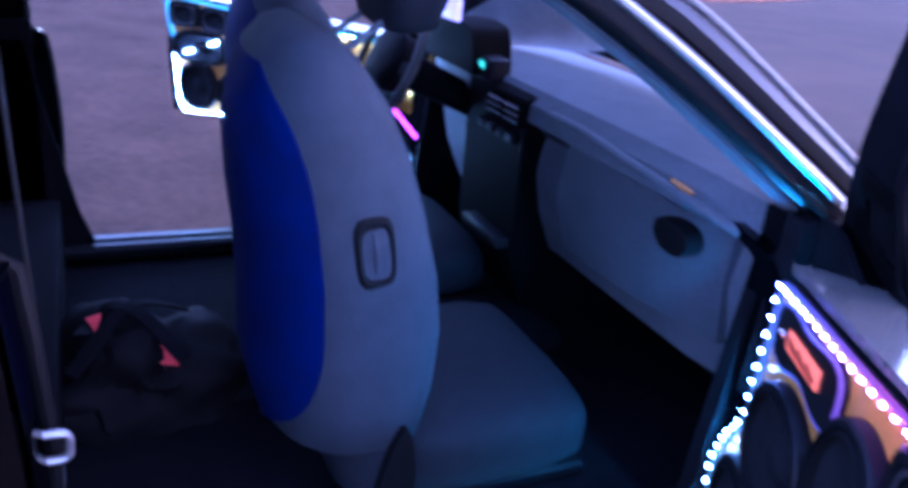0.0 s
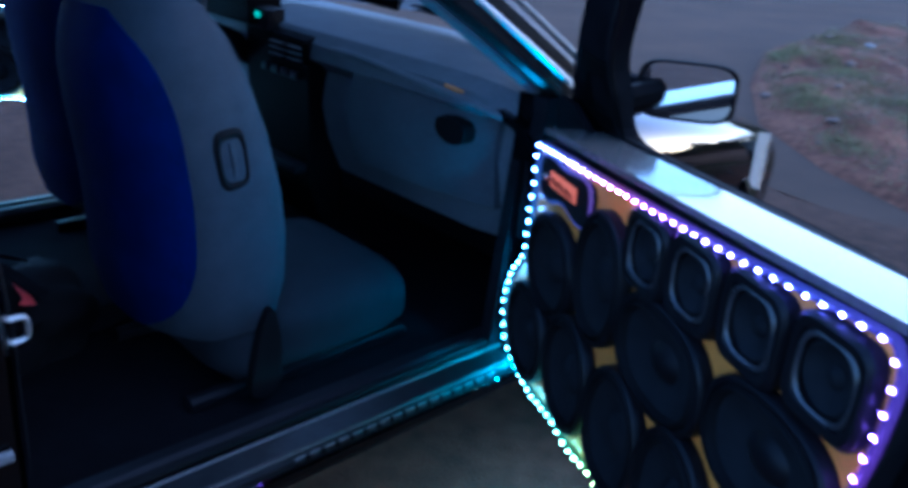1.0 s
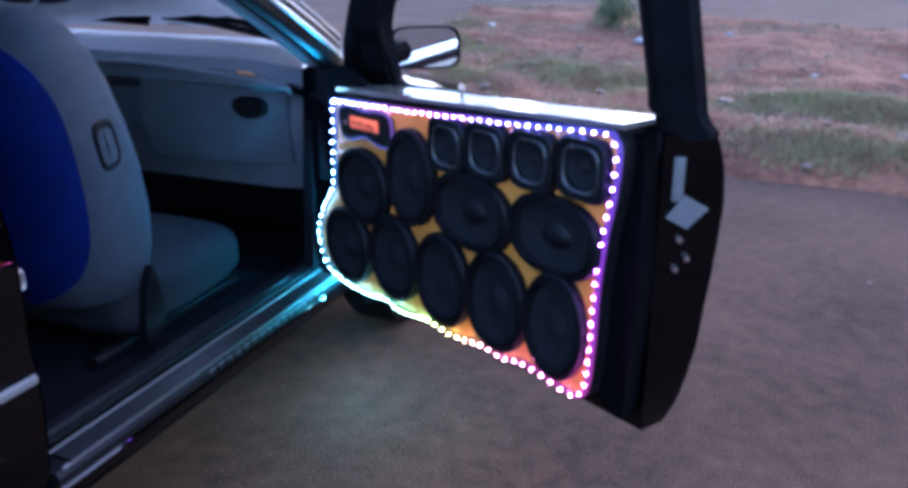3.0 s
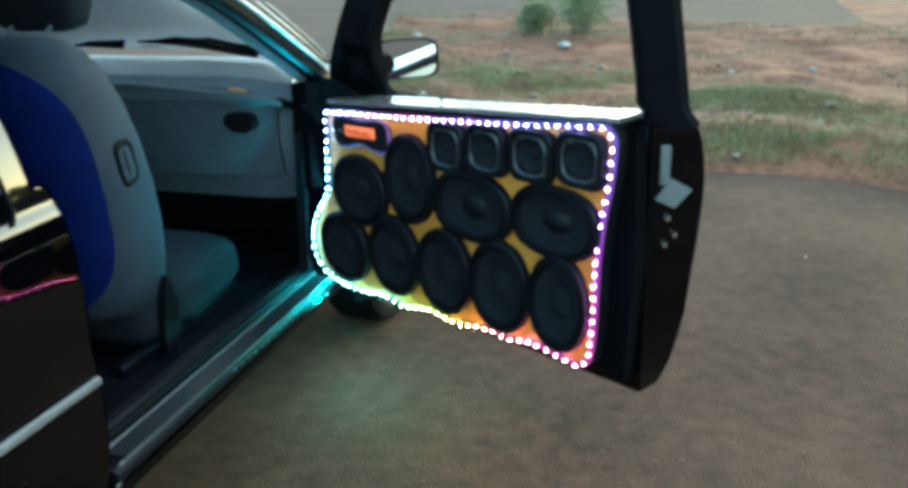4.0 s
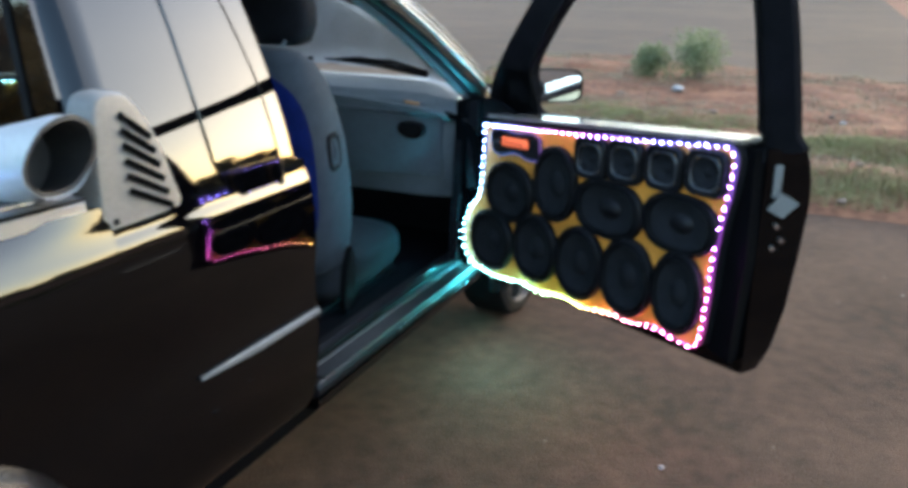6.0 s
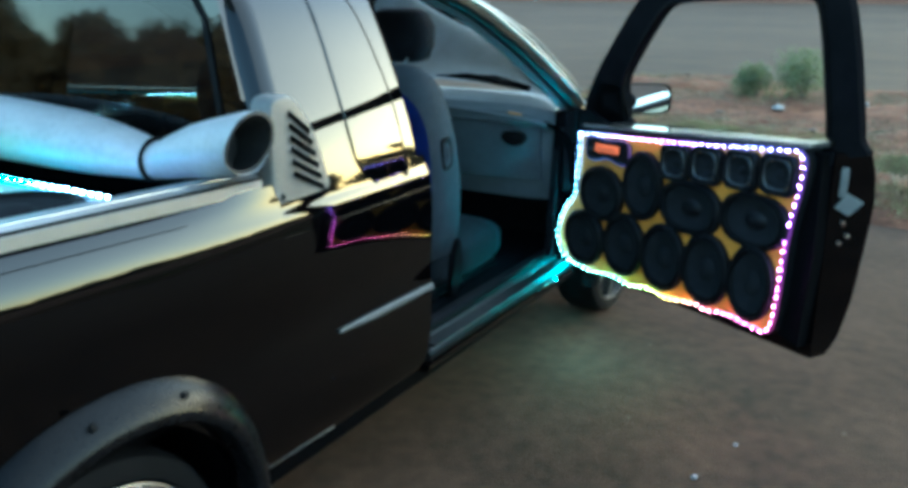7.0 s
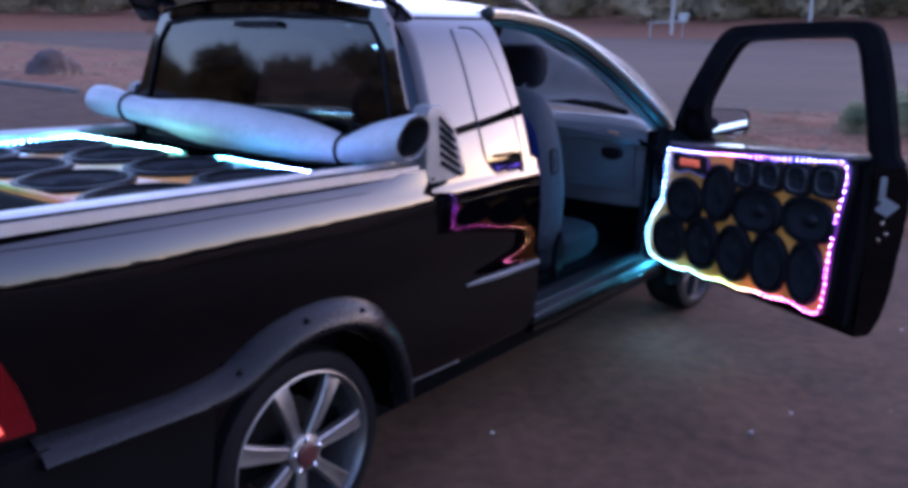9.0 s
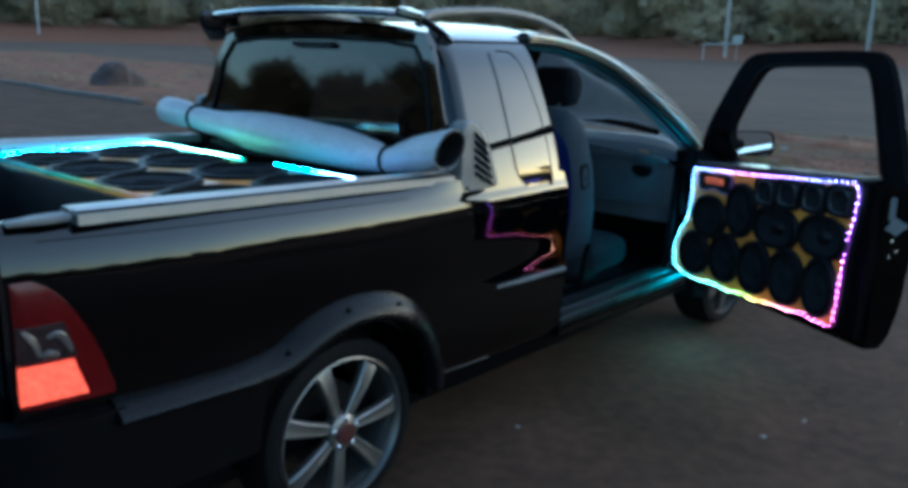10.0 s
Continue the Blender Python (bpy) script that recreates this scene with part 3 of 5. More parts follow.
for r_, a_ in ((215, 2.752), (134, 1.990), (140, 1.845), (185, 2.36)):
    pole(r_, a_, 15, 0.24)
bar = thing("barrier_rail", "white painted metal barrier on the far bank", "barrier", at=(127 * math.cos(1.995), 127 * math.sin(1.995), bank_z(127, 1.995)))
part("post", *sweep([(-2.2, -0.9, -0.3), (-2.2, -0.9, 2.3)], rect(0.2, 0.2), up=(0, 1, 0)), WHITEMETAL, bar)
part("post", *sweep([(2.0, 0.8, -0.3), (2.0, 0.8, 2.6)], rect(0.14, 0.14), up=(0, 1, 0)), WHITEMETAL, bar)
part("rail", *sweep([(-2.3, -0.95, 2.2), (2.3, 0.95, 2.4)], rect(0.2, 0.26)), WHITEMETAL, bar)
obj("sign_plate", box_me(1.3, 2.8, 0.72, 0.80, 2.3, 3.5, 0.02), WHITEMETAL, bar)

# ---- pickup truck ----
truck = thing("pickup_truck", "glossy black extended-cab pickup with grey trim and open doors", "pickup truck")
CX = -0.82          # centre line
WY = -1.145         # rear axle
FY = 1.575          # front axle
WZ = 0.295          # axle height
SIDE = spline([(0.32, -0.06), (0.355, -0.022), (0.40, -0.003), (0.46, 0.004), (0.54, 0.004), (0.62, 0.0005), (0.67, -0.0025), (0.72, -0.0010), (0.77, 0.0030), (0.82, 0.006), (0.86, 0.0065), (0.90, 0.003), (0.93, -0.002), (0.96, -0.011), (0.99, -0.026), (1.02, -0.05)], 6)
CAB = [(0.30, -0.08), (0.32, -0.06), (0.355, -0.022), (0.40, -0.003), (0.46, 0.004), (0.54, 0.004), (0.62, 0.0005), (0.67, -0.0025), (0.72, -0.0010), (0.77, 0.0030), (0.82, 0.006), (0.86, 0.0065), (0.89, 0.0058), (0.91, 0.0043), (0.925, 0.0026), (0.938, 0.0), (0.948, -0.0032),
       (0.955, -0.006), (0.960, -0.0075), (0.965, -0.0086), (0.98, -0.0116), (1.0, -0.0156), (1.02, -0.0198), (1.05, -0.0266), (1.08, -0.0342), (1.115, -0.0444), (1.15, -0.0558), (1.2, -0.074), (1.25, -0.0933), (1.3, -0.1135), (1.35, -0.136), (1.39, -0.158), (1.43, -0.189), (1.455, -0.218), (1.472, -0.25), (1.482, -0.285), (1.487, -0.32)]
CAB = spline(CAB, 4)


def xs_at(prof, z):
    return float(np.interp(z, [p[0] for p in prof], [p[1] for p in prof]))


def tuck(y):
    """Plan curvature towards tail and nose."""
    if y < -1.5:
        return -0.05 * ((-1.5 - y) / 0.56) ** 2
    if y > 1.4:
        return -0.10 * ((y - 1.4) / 0.9) ** 2
    return 0.0


def arch(y, c, r=0.345):
    d = r * r - (y - c) ** 2
    return WZ + 0.01 + math.sqrt(d) if d > 0 else 0.0


def mirror_x(v):
    return [(2 * CX - p[0], p[1], p[2]) for p in v]


def side_front(z):
    """Front edge of the cab side, set back above the belt."""
    return float(np.interp(z, [0.345, 0.42, 0.55, 0.75, 0.9, 0.985, 0.992, 1.35, 1.43, 1.487], [-0.058, -0.048, -0.034, -0.028, -0.036, -0.046, -0.08, -0.086, -0.076, -0.05]))


def side_panel(y0, y1, ztop, prof, wheel=None, n=40, zb=0.345, m=24, front=None):
    ys_ = [y0 + (y1 - y0) * i / n for i in range(n + 1)]
    ro, ri = [], []
    for y in ys_:
        b = max(zb, arch(y, wheel)) if wheel is not None else zb
        t = ztop(y)
        a, c = [], []
        for k in range(m + 1):
            z = b + (t - b) * k / m
            u = min(1, max(0, (y + 1.0) / 0.37)) if prof is SIDE else 0
            u = u * u * (3 - 2 * u)
            zs_ = z - max(0, rail_z(y) - 1.012) * min(1, max(0, (z - 0.82) / 0.2)) if prof is SIDE else z
            x = xs_at(prof, zs_) * (1 - u) + xs_at(CAB, z) * u + tuck(y)
            yy = y if front is None else y0 + (front(z) - y0) * (y - y0) / (y1 - y0)
            a.append((x, yy, z))
            c.append((x - 0.03, yy, z))
        ro.append(a)
        ri.append(c)
    return solid(ro, ri)


def both(name, vf, material, labels=("", ""), angle=40):
    a = part(name, *vf, material, truck, labels[0], angle)
    b = part(name, mirror_x(vf[0]), vf[1], material, truck, labels[1], angle)
    return a, b


def rail_z(y):
    return 1.012 + (-0.66 - y) * 0.03


both("bed_side", side_panel(-2.055, -0.625, lambda y: rail_z(y) + 0.004, SIDE, WY, 80, m=40), PAINT)
both("quarter_panel", side_panel(-0.6249, -0.002, lambda y: 0.90, CAB, None, 30, m=40, front=side_front), PAINT)

# cab side above the belt, with a bulged false window panel


def rear_y(z):
    return -0.652 + 0.14 * (z - 0.95)


def side_rear(z):
    return float(np.interp(z, [1.0, 1.1, 1.40, 1.487], [-0.6249, rear_y(1.1) + 0.072, rear_y(1.40) + 0.072, rear_y(1.487) + 0.10]))


zs = [0.90 + 0.005 * k for k in range(17)] + [0.985, 0.992] + [0.995 + (1.487 - 0.995) * k / 36 for k in range(37)]
rows_o, rows_i = [], []
for i in range(25):
    ys_ = [side_rear(z) + (side_front(z) - side_rear(z)) * i / 24 for z in zs]
    rows_o.append([(xs_at(CAB, z) - 0.001, y, z) for y, z in zip(ys_, zs)])
    rows_i.append([(xs_at(CAB, z) - 0.045, y, z) for y, z in zip(ys_, zs)])
both("cab_side", solid(rows_o, rows_i), PAINT)
both("belt_ledge", (lambda q: ([tuple(p.co) for p in q.vertices], [tuple(f.vertices) for f in q.polygons]))(box_me(-0.105, -0.018, -0.095, -0.048, 0.88, 0.991, 0.006)), PAINT)
# rounded rear corner of the cab
rows = []
for k in range(21):
    z = 0.97 + 0.525 * k / 20
    r = 0.072 if z < 1.42 else 0.072 + 0.4 * (z - 1.42)
    cx_, cy_ = xs_at(CAB, min(z, 1.487)) - r - 0.001, rear_y(z) + r
    rows.append([(cx_ + r * math.cos(a), cy_ + r * math.sin(a), z) for a in np.linspace(0.06, -math.pi / 2 - 0.06, 15)])
both("cab_corner", grid(rows), PAINT)
POLY = spline([(-0.345, 1.08), (-0.345, 1.16), (-0.337, 1.31), (-0.33, 1.40), (-0.313, 1.424), (-0.225, 1.424), (-0.19, 1.413), (-0.168, 1.37), (-0.15, 1.27), (-0.138, 1.17), (-0.135, 1.06), (-0.132, 1.0), (-0.132, 0.966), (-0.152, 0.946), (-0.205, 0.939), (-0.27, 0.947), (-0.318, 0.98), (-0.34, 1.025)], 4, True)


def on_cab(p, d):
    return (xs_at(CAB, max(0.9, p[1])) + d, p[0], p[1])


def lip(z):
    return -0.5 * max(0, 1.055 - z) ** 2


def cab_plate(name, poly, d0, d1, material, label="", rim=0.01):
    """A plate that follows the cab side, its lower end standing out a little, with a rounded rim."""
    cy, cz = sum(p[0] for p in poly) / len(poly), sum(p[1] for p in poly) / len(poly)
    base = inset(poly, rim)
    rows = [[on_cab(p, d0) for p in poly], [on_cab(p, d1 - 0.003 + lip(p[1])) for p in inset(poly, 0.002)], [on_cab(p, d1 + lip(p[1])) for p in base]]
    for k in range(19, 0, -1):
        rows.append([on_cab((cy + (p[0] - cy) * k / 20, cz + (p[1] - cz) * k / 20), d1 + lip(cz + (p[1] - cz) * k / 20)) for p in base])
    rows.append([on_cab((cy, cz), d1 + lip(cz))] * len(base))
    v, f = grid([r + [r[0]] for r in rows])
    both(name, (v, f), material, (label, label))


cab_plate("quarter_window_panel", POLY, -0.012, 0.004, PAINT, "", 0.004)
both("panel_seal", sweep([on_cab(p, 0.002) for p in POLY[18:52]], ring(0.0035, 6), up=(1, 0, 0)), RUBBER)
# grey vent trim at the cab corner
VENT = spline([(-0.635, 0.955), (-0.64, 1.0), (-0.635, 1.1), (-0.622, 1.185), (-0.587, 1.203), (-0.54, 1.19), (-0.487, 1.12), (-0.455, 1.03), (-0.442, 0.985), (-0.455, 0.962), (-0.55, 0.952)], 4, True)
ro = []
for d, ins in ((-0.05, 0.0), (-0.004, 0.0), (0.004, 0.006), (0.006, 0.02)):
    ro.append([(-0.016 - 0.055 * (p[1] - 0.95) + d, p[0], p[1]) for p in inset(VENT, ins)])
c0 = [(-0.016 - 0.055 * 0.12 + 0.006, -0.55, 1.06)] * len(VENT)
ro.append(c0)
both("vent_trim", grid([r + [r[0]] for r in ro]), TRIM, ("grey slotted plastic vent trim", "grey slotted plastic vent trim"))
both("vent_screw", moved(lathe([(0.0, 0.007), (0.003, 0.006), (0.003, 0.0)], 10), Matrix.Translation((-0.012, -0.612, 0.985))), RUBBER)
for i in range(6):
    z = 1.135 - i * 0.0265
    y0, y1 = -0.575, -0.508 + i * 0.0065
    vf = sweep([(-0.006 - 0.055 * (z - 0.95), y0, z + 0.03), (-0.006 - 0.055 * (z - 0.95), y1, z - 0.02)], rect(0.012, 0.003, 0.3), up=(1, 0, 0))
    both("vent_slot", vf, VOID)

# roof, pillars, glass
rows_o, rows_i = [], []
for i in range(17):
    y = -0.59 + 1.05 * i / 16
    zc = 1.535 - 0.10 * max(0, (y - 0.1)) ** 2 * 3 - 0.02 * max(0, -y) ** 2 * 4
    edge = 1.484 - (0.075 * max(0, y - 0.15) + 0.3 * max(0, y - 0.15) ** 2)
    ro_ = []
    for k in range(21):
        u = -1 + 2 * k / 20
        x = CX + 0.52 * u
        z = edge + (zc - edge) * (1 - abs(u) ** 2.6)
        ro_.append((x, y, z))
    rows_o.append(ro_)
    rows_i.append([(p[0], p[1], p[2] - 0.035) for p in ro_])
part("roof", *solid(rows_o, rows_i), PAINT, truck)
PIL = spline([(-0.255, -0.02, 1.470), (-0.25, 0.15, 1.462), (-0.228, 0.36, 1.425), (-0.19, 0.56, 1.352), (-0.125, 0.79, 1.215), (-0.062, 1.01, 1.055), (-0.045, 1.12, 0.975)], 5)
both("windscreen_pillar", sweep(PIL, rect(0.07, 0.055, 0.35)), PILLAR)
both("pillar_trim", sweep([(p[0] - 0.035, p[1] - 0.012, p[2] - 0.02) for p in PIL[3:]], rect(0.03, 0.03, 0.3)), DASHM)
both("door_seal", sweep([(p[0] + 0.025, p[1] - 0.012, p[2] - 0.012) for p in PIL], ring(0.009, 8)), RUBBER)
# Pale strip added for the sky's highlight on the glossy roof edge.
both("drip_moulding", sweep([(p[0] + 0.036, p[1] - 0.004, p[2] + 0.014) for p in PIL[:-2]], rect(0.011, 0.012, 0.3)), ALU, ("pale drip moulding along roof edge and pillar", "pale drip moulding along roof edge and pillar"))
FACE = [(p, min(1, max(0, (p[1] - 0.3) / 0.5))) for p in PIL if p[1] > 0.2]
both("pillar_face", sweep([(p[0] - 0.028 * w, p[1] + 0.042 * w, p[2] + 0.036 * w) for p, w in FACE], rect(0.05, 0.05, 0.3)), PILLAR)
both("windscreen_moulding", sweep([(p[0] - 0.022 * w, p[1] + 0.066 * w, p[2] + 0.062 * w) for p, w in FACE], rect(0.016, 0.012, 0.3)), TRIM, ("grey moulding along the windscreen edge", "grey moulding along the windscreen edge"))
rows = []
for i in range(9):
    u = -1 + 2 * i / 8
    a = Vector((CX + 0.53 * u, 0.44 + 0.04 * (1 - u * u), 1.405 + 0.085 * (1 - abs(u) ** 2.4)))
    b = Vector((CX + 0.74 * u, 1.08 + 0.30 * (1 - u * u), 1.0 + 0.03 * (1 - u * u)))
    rows.append([tuple(a.lerp(b, k / 8) + Vector((0, 0, 0.025 * math.sin(math.pi * k / 8)))) for k in range(9)])
wind = part("windscreen", *grid(rows), GLASS, truck)
wind.visible_shadow = False
part("windscreen_header", *sweep([(CX + 0.53 * u, 0.44 + 0.04 * (1 - u * u), 1.41 + 0.085 * (1 - abs(u) ** 2.4)) for u in np.linspace(-1, 1, 13)], rect(0.09, 0.05)), PAINT, truck)
# rear wall of the cab with its window opening


def rz(p, d=0.0):
    return (p[0], rear_y(p[1]) + d, p[1])


def rear_frame(outer, inner, d0, d1):
    n = len(outer)
    v = [rz(p, d) for d in (d0, d1) for q in (outer, inner) for p in q]
    f = []
    for i in range(n):
        j = (i + 1) % n
        f += [(i, j, n + j, n + i), (2 * n + i, 3 * n + i, 3 * n + j, 2 * n + j), (i, 2 * n + i, 2 * n + j, j), (n + i, n + j, 3 * n + j, 3 * n + i)]
    return v, f


RO = [(-0.045, 0.70), (-0.05, 0.96), (-0.10, 1.17), (-0.19, 1.40), (-0.25, 1.487), (-0.45, 1.515), (CX, 1.53)]
RI = [(-0.135, 0.99), (-0.14, 1.02), (-0.155, 1.1), (-0.225, 1.36), (-0.285, 1.437), (-0.45, 1.456), (CX, 1.464)]
ROf = RO + [(2 * CX - p[0], p[1]) for p in RO[-2::-1]]
RIf = RI + [(2 * CX - p[0], p[1]) for p in RI[-2::-1]]
part("cab_rear_wall", *rear_frame(ROf, RIf, 0.0, 0.05), PAINT, truck)
part("window_seal", *rear_frame(inset(RIf, -0.007), inset(RIf, 0.007), -0.005, 0.01), RUBBER, truck)
n = len(RIf)
part("rear_window", [rz(p, 0.005) for p in RIf], [tuple(range(n))], BACKGLASS, truck, "dark tinted rear window")
part("high_brake_lamp", *prism([(CX - 0.12, 1.425), (CX + 0.12, 1.425), (CX + 0.11, 1.445), (CX - 0.11, 1.445)], rear_y(1.43) - 0.016, rear_y(1.43) + 0.01), SATIN, truck)
# roof spoiler and racks
SP = spline([(-1.42, -0.60, 1.505), (-1.35, -0.66, 1.535), (-1.1, -0.70, 1.549), (CX, -0.715, 1.554), (-0.54, -0.70, 1.549), (-0.29, -0.66, 1.538), (-0.2, -0.60, 1.505)], 5)
part("roof_spoiler", *sweep(SP, [(0.05, 0.0), (0.03, 0.012), (-0.02, 0.016), (-0.09, 0.006), (-0.09, -0.004), (-0.02, -0.012), (0.03, -0.008)]), PAINT, truck, "black roof spoiler over the rear window")
part("spoiler_foot", *sweep([(-0.27, -0.66, 1.55), (-0.2, -0.64, 1.53), (-0.17, -0.60, 1.485), (-0.16, -0.57, 1.45)], rect(0.10, 0.025)), PAINT, truck)
part("spoiler_foot", *sweep([(-1.37, -0.66, 1.55), (-1.44, -0.64, 1.53), (-1.47, -0.60, 1.485), (-1.48, -0.57, 1.45)], rect(0.10, 0.025)), PAINT, truck)
both("roof_rack_rail", sweep(spline([(-0.255, -0.60, 1.51), (-0.262, -0.52, 1.548), (-0.27, -0.2, 1.568), (-0.268, 0.06, 1.553), (-0.262, 0.24, 1.508), (-0.258, 0.36, 1.45)], 6), rect(0.035, 0.028, 0.35)), TRIM, ("grey roof rack rail", "grey roof rack rail"))
# bed rail caps, bed interior
RAILP = [(-0.070, -1.895 + 1.235 * i / 12, rail_z(-1.895 + 1.235 * i / 12) + 0.012) for i in range(13)]
both("bed_rail_cap", sweep(RAILP, [(0.045, -0.018), (0.045, 0.006), (0.036, 0.014), (0.012, 0.016), (0.010, 0.009), (0.002, 0.009), (0.0, 0.016), (-0.035, 0.016), (-0.045, 0.008), (-0.045, -0.018)]), ALU, ("bright aluminium bed rail cap", "bright aluminium bed rail cap"))
both("rail_groove", sweep([(p[0] + 0.0405, p[1], p[2] + 0.0105) for p in RAILP], rect(0.008, 0.006)), RUBBER)
both("bed_side_seam", sweep([(xs_at(SIDE, 0.978) + tuck(y) + 0.001, y, rail_z(y) - 0.036) for y in np.linspace(-1.98, -0.70, 15)], rect(0.002, 0.002)), RUBBER)
both("rail_end_cap", sweep([(-0.075, -2.03, rail_z(-2.03) + 0.004), (-0.07, -1.96, rail_z(-1.96) + 0.008), (-0.07, -1.9, rail_z(-1.9) + 0.009)], rect(0.055, 0.016, 0.3), scale=[0.6, 1, 1]), TRIM)
both("bed_inner_wall", prism([(-2.0, 0.56), (-0.66, 0.56), (-0.66, 1.0), (-2.0, 1.03)], -0.13, -0.10, "x"), BLACK)
box("bed_floor", (2 * CX + 0.1, -0.1, -2.02, -0.66, 0.53, 0.56), BLACK, truck)
part("tailgate", *prism([(-2.06, 0.56), (-2.02, 0.56), (-2.02, 0.99), (-2.035, 1.01), (-2.06, 1.0)], 2 * CX + 0.09, -0.09, "x"), PAINT, truck)
# tail lamps


def lamp_strip(z0, z1, d):
    """The lamp's slice between two heights, wrapped round the corner."""
    rows = []
    for k in range(19):
        z = z0 + (z1 - z0) * k / 18
        yf = float(np.interp(z, [0.622, 0.64, 0.66, 0.72, 0.77, 0.815, 0.86, 0.90, 0.92, 0.932, 0.938], [-1.856, -1.847, -1.847, -1.864, -1.882, -1.903, -1.928, -1.955, -1.975, -1.992, -2.01]))
        row = []
        for q in range(9):
            y = yf + (-2.05 - yf) * q / 8
            row.append((xs_at(SIDE, z) + tuck(y) + d - 0.01 * (q == 8), y, z))
        rows.append(row)
    return solid(rows, [[(p[0] - 0.012, p[1] + 0.006, p[2]) for p in r] for r in rows])


def lamp_window(z0, z1, f0, d):
    rows = []
    for k in range(7):
        z = z0 + (z1 - z0) * k / 6
        yf = float(np.interp(z, [0.622, 0.655, 0.72, 0.815, 0.915], [-1.905, -1.905, -1.925, -1.955, -1.99])) + f0
        row = [(xs_at(SIDE, z) + tuck(y) + d, y, z) for y in [yf + (-2.048 - yf) * q / 8 for q in range(9)]]
        rows.append(row)
    return solid(rows, [[(p[0] - 0.01, p[1] + 0.004, p[2]) for p in r] for r in rows])


for sgn in (0, 1):
    fl = (lambda v: mirror_x(v)) if sgn else (lambda v: v)
    v, f = lamp_strip(0.645, 0.936, 0.008)
    lamp = part("tail_lamp", fl(v), f, REDLENS, truck, "red tail lamp with a lit lower half")
    v, f = lamp_window(0.66, 0.748, 0, 0.0115)
    part("lit_lens", fl(v), f, LITLENS, lamp, "glowing orange-red lens")
    v, f = lamp_window(0.756, 0.838, 0.012, 0.0115)
    part("reversing_lens", fl(v), f, CLEARLENS, lamp, "clear reversing lens")
    for arc in ([(-2.035, 0.832), (-2.02, 0.815), (-2.008, 0.79), (-2.005, 0.768)], [(-1.985, 0.808), (-1.968, 0.815), (-1.955, 0.806), (-1.944, 0.785), (-1.938, 0.768)], [(-2.0, 0.765), (-1.985, 0.772), (-1.965, 0.766)]):
        P_ = spline([(xs_at(SIDE, z) + tuck(y) + 0.0125, y, z) for y, z in arc], 4)
        v, f = sweep(P_, rect(0.014, 0.004, 0.3), up=(1, 0, 0), scale=[0.5 + 0.5 * math.sin(math.pi * k / (len(P_) - 1)) for k in range(len(P_))])
        part("reflector", fl(v), f, LAMPCHROME, lamp, "chrome reflector piece")
# bumper, flares and cladding
part("rear_bumper", *sweep(spline([(-0.03, -1.84, 0.5), (-0.035, -2.02, 0.5), (-0.10, -2.11, 0.5), (-0.3, -2.14, 0.5), (CX, -2.15, 0.5), (-1.34, -2.14, 0.5), (-1.54, -2.11, 0.5), (-1.605, -2.02, 0.5), (-1.61, -1.84, 0.5)], 5), [(0.04, -0.18), (0.045, 0.09), (0.03, 0.115), (-0.05, 0.115), (-0.05, -0.18)]), BLACK, truck, "black plastic rear bumper")
FL = [(-1.86, 0.60), (-1.7, 0.60), (-1.5, 0.598), (-1.42, 0.602), (-1.36, 0.618), (-1.30, 0.645), (-1.22, 0.672), (-1.13, 0.684), (-1.03, 0.676), (-0.94, 0.645), (-0.865, 0.59), (-0.815, 0.515), (-0.785, 0.43), (-0.775, 0.35)]
FLs = spline(FL, 5)
rows_a = []
for i, (y, z) in enumerate(FLs):
    a, b = FLs[max(0, i - 1)], FLs[min(len(FLs) - 1, i + 1)]
    t = Vector((b[0] - a[0], b[1] - a[1])).normalized()
    nrm = Vector((-t.y, t.x))
    if nrm.y < 0 and y < -0.9:
        nrm = -nrm
    prof = []
    nw = 0.62 + 0.38 * min(1, max(0, (y + 1.55) / 0.2))
    for w, d in ((0.046, -0.002), (0.040, 0.012), (0.026, 0.030), (0.006, 0.047), (-0.010, 0.056), (-0.022, 0.059), (-0.032, 0.056), (-0.036, 0.046), (-0.036, 0.0)):
        q = (y + nrm.x * w * nw, z + nrm.y * w * nw)
        prof.append((tuck(q[0]) * 0.6 - 0.005 + d, q[0], q[1]))
    rows_a.append(prof)
v, f = grid(rows_a)
fa, _ = both("wheel_arch_flare", (v, f), FLARE, ("dark grey plastic wheel arch flare", "dark grey plastic wheel arch flare"))
for y, z in ((-1.385, 0.62), (-1.17, 0.690), (-0.97, 0.664), (-0.83, 0.54)):
    part("bolt", *moved(lathe([(0.0, 0.0085), (0.003, 0.008), (0.005, 0.006), (0.005, 0.0)], 10), Matrix.Translation((0.036, y, z + 0.012)) @ Matrix.Rotation(radians(-40), 4, "Y")), RUBBER, fa)
both("lower_cladding", prism([(-1.84, 0.36), (-1.47, 0.36), (-1.44, 0.565), (-1.84, 0.565)], -0.03, 0.012, "x"), BLACK)
both("rub_strip", sweep([(0.006, -0.458, 0.618), (0.009, -0.3, 0.614), (0.009, -0.04, 0.610)], rect(0.013, 0.019, 0.35), scale=[0.5, 1, 1]), TRIM, ("pale grey side rub strip", "pale grey side rub strip"))
